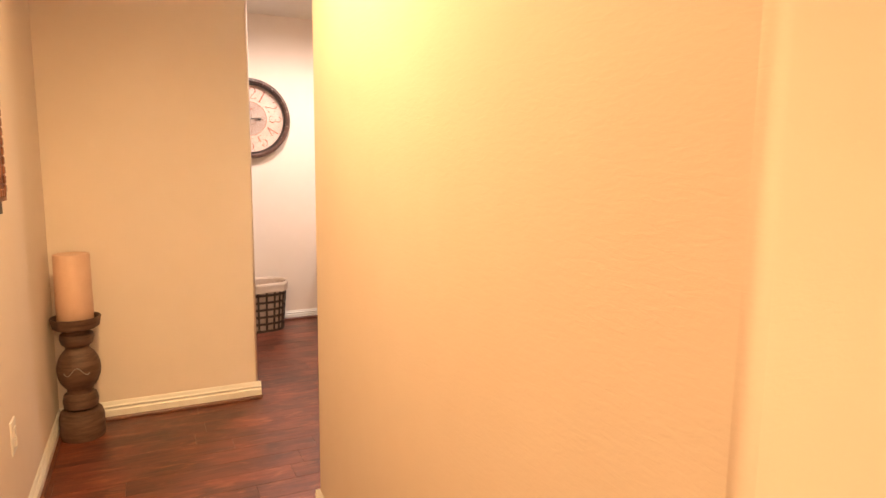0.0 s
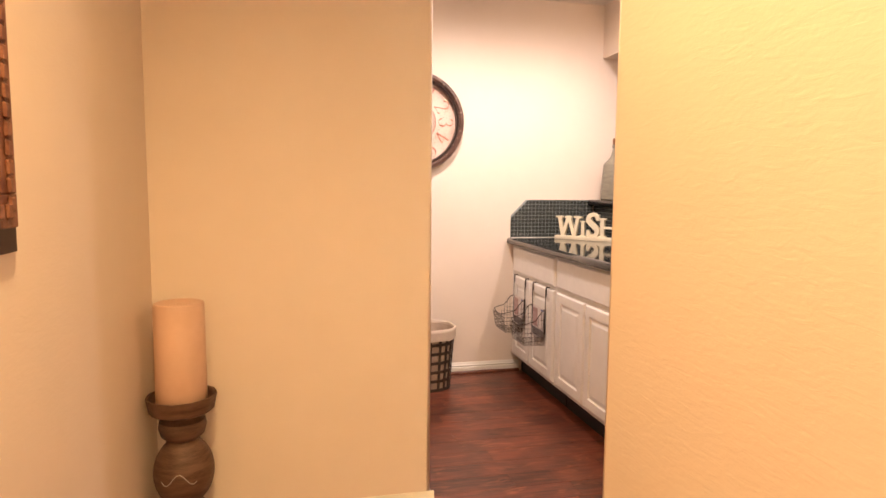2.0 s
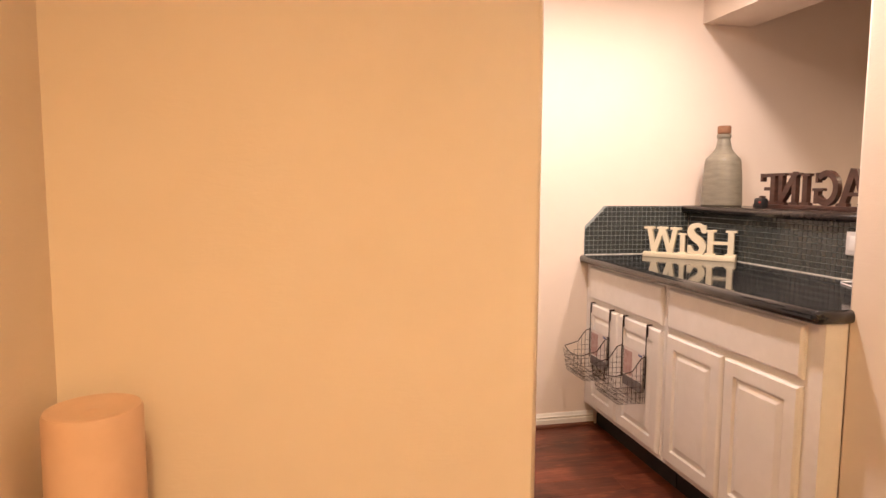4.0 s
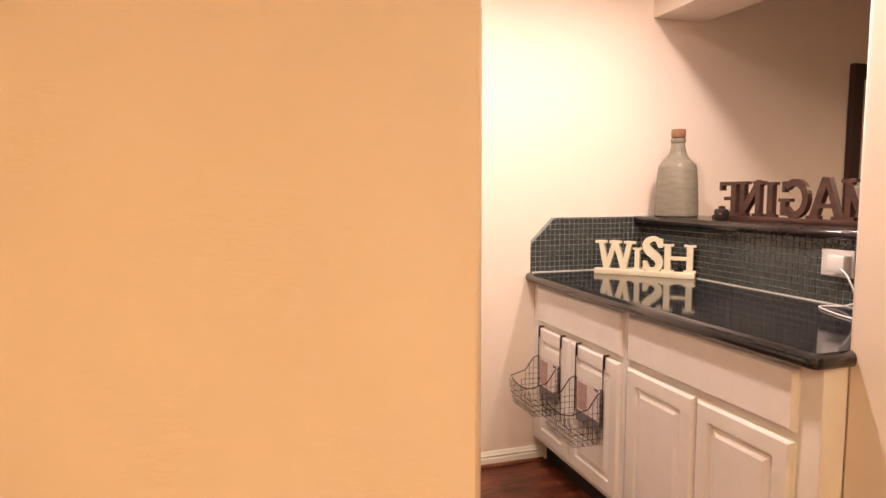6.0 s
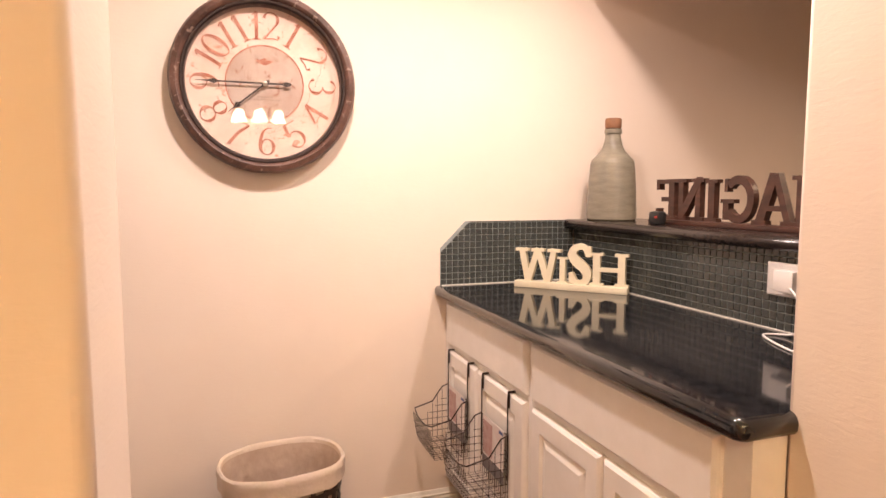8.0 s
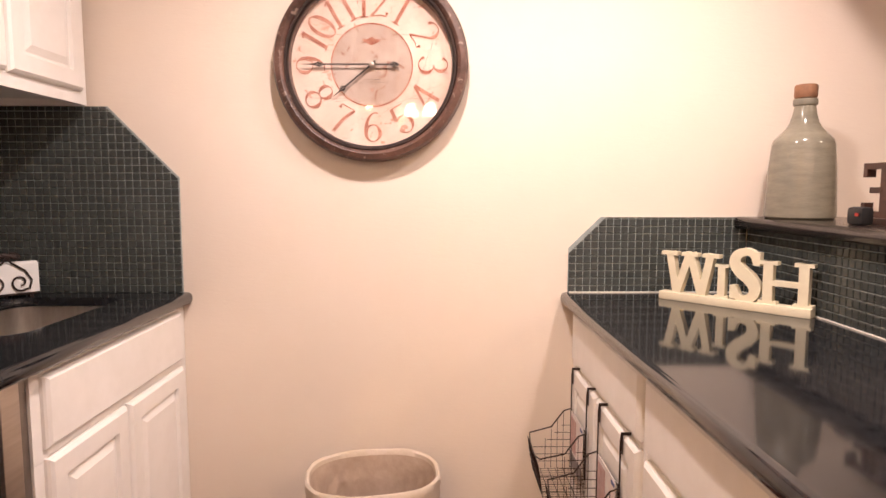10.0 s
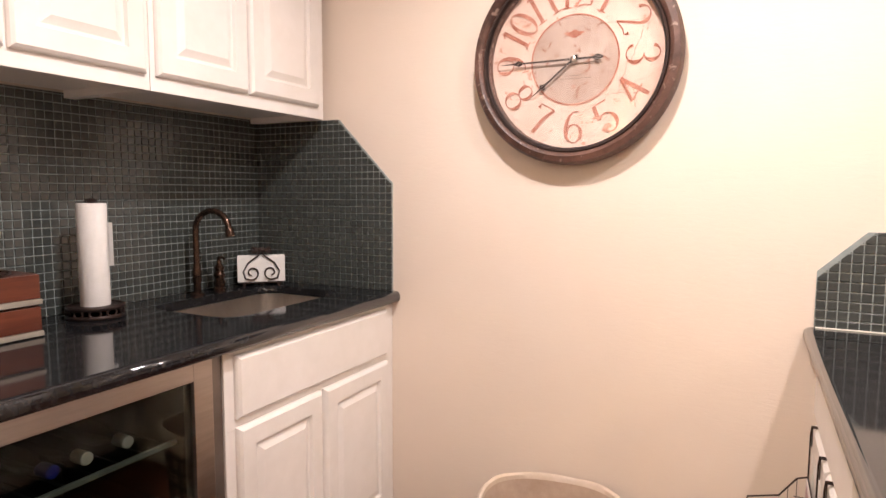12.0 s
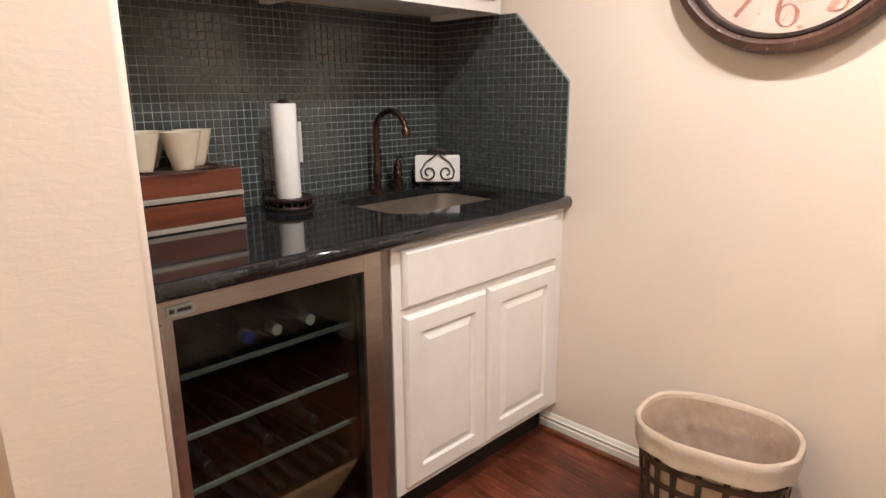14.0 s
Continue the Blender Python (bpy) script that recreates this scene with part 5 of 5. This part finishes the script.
def splashback(name, way, plane, outline, cut, single, label):
    """Grout bed on a wall with square glass tiles; cut: half planes to keep; single: the stretch whose tiles are objects."""
    to = facing(way, plane)
    us, vs = [p[0] for p in outline], [p[1] for p in outline]
    bed = bmesh.new()
    low = [bed.verts.new(to(u, v, 0.0)) for u, v in outline]
    top = [bed.verts.new(to(u, v, 0.004)) for u, v in outline]
    k = len(outline)
    for i in range(k):
        bed.faces.new((low[i], low[(i + 1) % k], top[(i + 1) % k], top[i]))
    bed.faces.new(top)
    bed.faces.new(low[::-1])
    ob = tagged(finish(bed, name, GROUT), label, "backsplash", kind="structure")
    rng = random.Random(7)
    ax = [Vector(to(1, 0, 0)) - Vector(to(0, 0, 0)), Vector(to(0, 1, 0)) - Vector(to(0, 0, 0)), Vector(to(0, 0, 1)) - Vector(to(0, 0, 0))]
    if ax[0].cross(ax[1]).dot(ax[2]) < 0:
        ax[0] = -ax[0]
    rot = Matrix((ax[0], ax[1], ax[2])).transposed().to_4x4()
    verts, faces, made = [], [], 0
    nu, nv = int((max(us) - min(us)) / PITCH) + 1, int((max(vs) - min(vs)) / PITCH) + 1
    for j in range(nv):
        for i in range(nu):
            u, v = min(us) + (i + 0.5) * PITCH, min(vs) + (j + 0.5) * PITCH
            h = FACE_W / 2
            sq = [(u - h, v - h), (u + h, v - h), (u + h, v + h), (u - h, v + h)]
            p = clip(clip(sq, 1, 0, max(us) - 0.001), 0, 1, max(vs) - 0.001)
            for c in cut:
                p = clip(p, *c)
            if len(p) < 3:
                continue
            if p == sq and made < 300 and single(u, v):
                t = new("tile", TILE_MESH)
                t.parent = ob
                t.matrix_basis = Matrix.Translation(to(u, v, 0.0041)) @ rot @ pose(0, 0, 0, rng.gauss(0, 0.10), rng.gauss(0, 0.10), 0)
                made += 1
                continue
            cu, cv = sum(q[0] for q in p) / len(p), sum(q[1] for q in p) / len(p)
            tu, tv = rng.gauss(0, 0.0018), rng.gauss(0, 0.0018)
            n, b = len(p), len(verts)
            for shrink, w in ((1, 0.0039), (1, 0.0063), (0.86, 0.0075)):
                verts += [to(cu + (q[0] - cu) * shrink, cv + (q[1] - cv) * shrink, w + (q[0] - cu) * tu + (q[1] - cv) * tv) for q in p]
            for lo in (b, b + n):
                faces += [(lo + q, lo + (q + 1) % n, lo + n + (q + 1) % n, lo + n + q) for q in range(n)]
            faces.append(tuple(range(b + 2 * n, b + 3 * n)))
    me = bpy.data.meshes.new("tiles")
    me.from_pydata(verts, [], faces)
    bm = bmesh.new()
    bm.from_mesh(me)
    bpy.data.meshes.remove(me)
    rest = finish(bm, "tiles", TILE, ob)
    tagged(rest, "small dark glass mosaic tiles", kind="stuff")
    return ob


def diagonal(p, q, keep_low=True):
    """Half plane under the line from p to q."""
    a, b = -(q[1] - p[1]), q[0] - p[0]
    if b < 0:
        a, b = -a, -b
    return (a, b, a * p[0] + b * p[1] - 0.002)


LA, LB = (0.234, 1.303), (0.004, 1.538)
splashback("backsplash_sink_side", "-y", FAR - 0.0005, [(LBACK - 0.003, TOP), (0.234, TOP), LA, LB, (LBACK - 0.003, 1.538)], [diagonal(LA, LB)], lambda u, v: u > -0.12, "dark teal glass mosaic backsplash with a clipped corner")
splashback("backsplash_sink_back", "+x", LBACK - 0.0055, [(NICHE + 0.002, TOP), (FAR - 0.004, TOP), (FAR - 0.004, 1.553), (NICHE + 0.002, 1.553)], [], lambda u, v: 4.0 < u < 4.7 and v < 1.2, "dark teal glass mosaic backsplash behind the sink")
RA, RB = (1.553, 1.065), (1.661, 1.172)
splashback("backsplash_counter_side", "-y", FAR - 0.0005, [(1.553, TOP), (RBACK - 0.003, TOP), (RBACK - 0.003, 1.172), RB, RA], [diagonal(RA, RB)], lambda u, v: True, "dark teal glass mosaic backsplash with a clipped corner")
splashback("backsplash_counter_back", "-x", RBACK + 0.005, [(JAMB + 0.002, TOP), (FAR - 0.008, TOP), (FAR - 0.008, LEDGE_Z - 0.04), (JAMB + 0.002, LEDGE_Z - 0.04)], [], lambda u, v: 3.6 < u < 4.6, "dark teal glass mosaic backsplash under the bar ledge")

# pale caulk where tile meets stone
bead = box(1.556, FAR - 0.0145, TOP + 0.0002, RBACK - 0.012, FAR - 0.0085, TOP + 0.004, 0.001)
box(RBACK - 0.0095, JAMB + 0.004, TOP + 0.0002, RBACK - 0.0035, FAR - 0.009, TOP + 0.004, 0.001, bm=bead)
structure("caulk_bead", bead, TRIM, "thin pale caulk line along the counter", "trim")

# ---- floor ----
floor = structure("floor", box(-1.2, BACK - 0.12, FLOOR - 0.08, 6.12, FAR + 0.12, FLOOR - 0.006), SUBFLOOR, "hand-scraped dark red-brown plank floor", "floor")


def plank_floor():
    rng = random.Random(3)
    wide = 0.127
    y = BACK
    while y < FAR - 0.001:
        w = min(wide, FAR - y)
        x = -0.42 - rng.random() * 0.9
        while x < 2.5:
            length = rng.uniform(0.7, 1.5)
            a, b = max(x, -0.42), min(x + length, 2.5)
            if b - a > 0.05:
                e, z = 0.0011, FLOOR + rng.uniform(-0.0004, 0.0)
                bm = bmesh.new()
                loops = [[bm.verts.new((p, q, zz)) for p, q in ((-(b - a) / 2 + i, -w / 2 + i), ((b - a) / 2 - i, -w / 2 + i), ((b - a) / 2 - i, w / 2 - i), (-(b - a) / 2 + i, w / 2 - i))] for i, zz in ((0.0002, -0.0055), (0.0002, -0.0012), (e, 0))]
                for l0, l1 in zip(loops, loops[1:]):
                    for k in range(4):
                        bm.faces.new((l0[k], l0[(k + 1) % 4], l1[(k + 1) % 4], l1[k]))
                bm.faces.new(loops[-1])
                p = part("plank", bm, PLANK, floor)
                p.location = ((a + b) / 2, y + w / 2, z)
            x += length
        y += wide
    rest = box(2.5, BACK, FLOOR - 0.0055, 6.0, FAR, FLOOR - 0.001)
    part("far_planks", rest, PLANK, floor)


plank_floor()
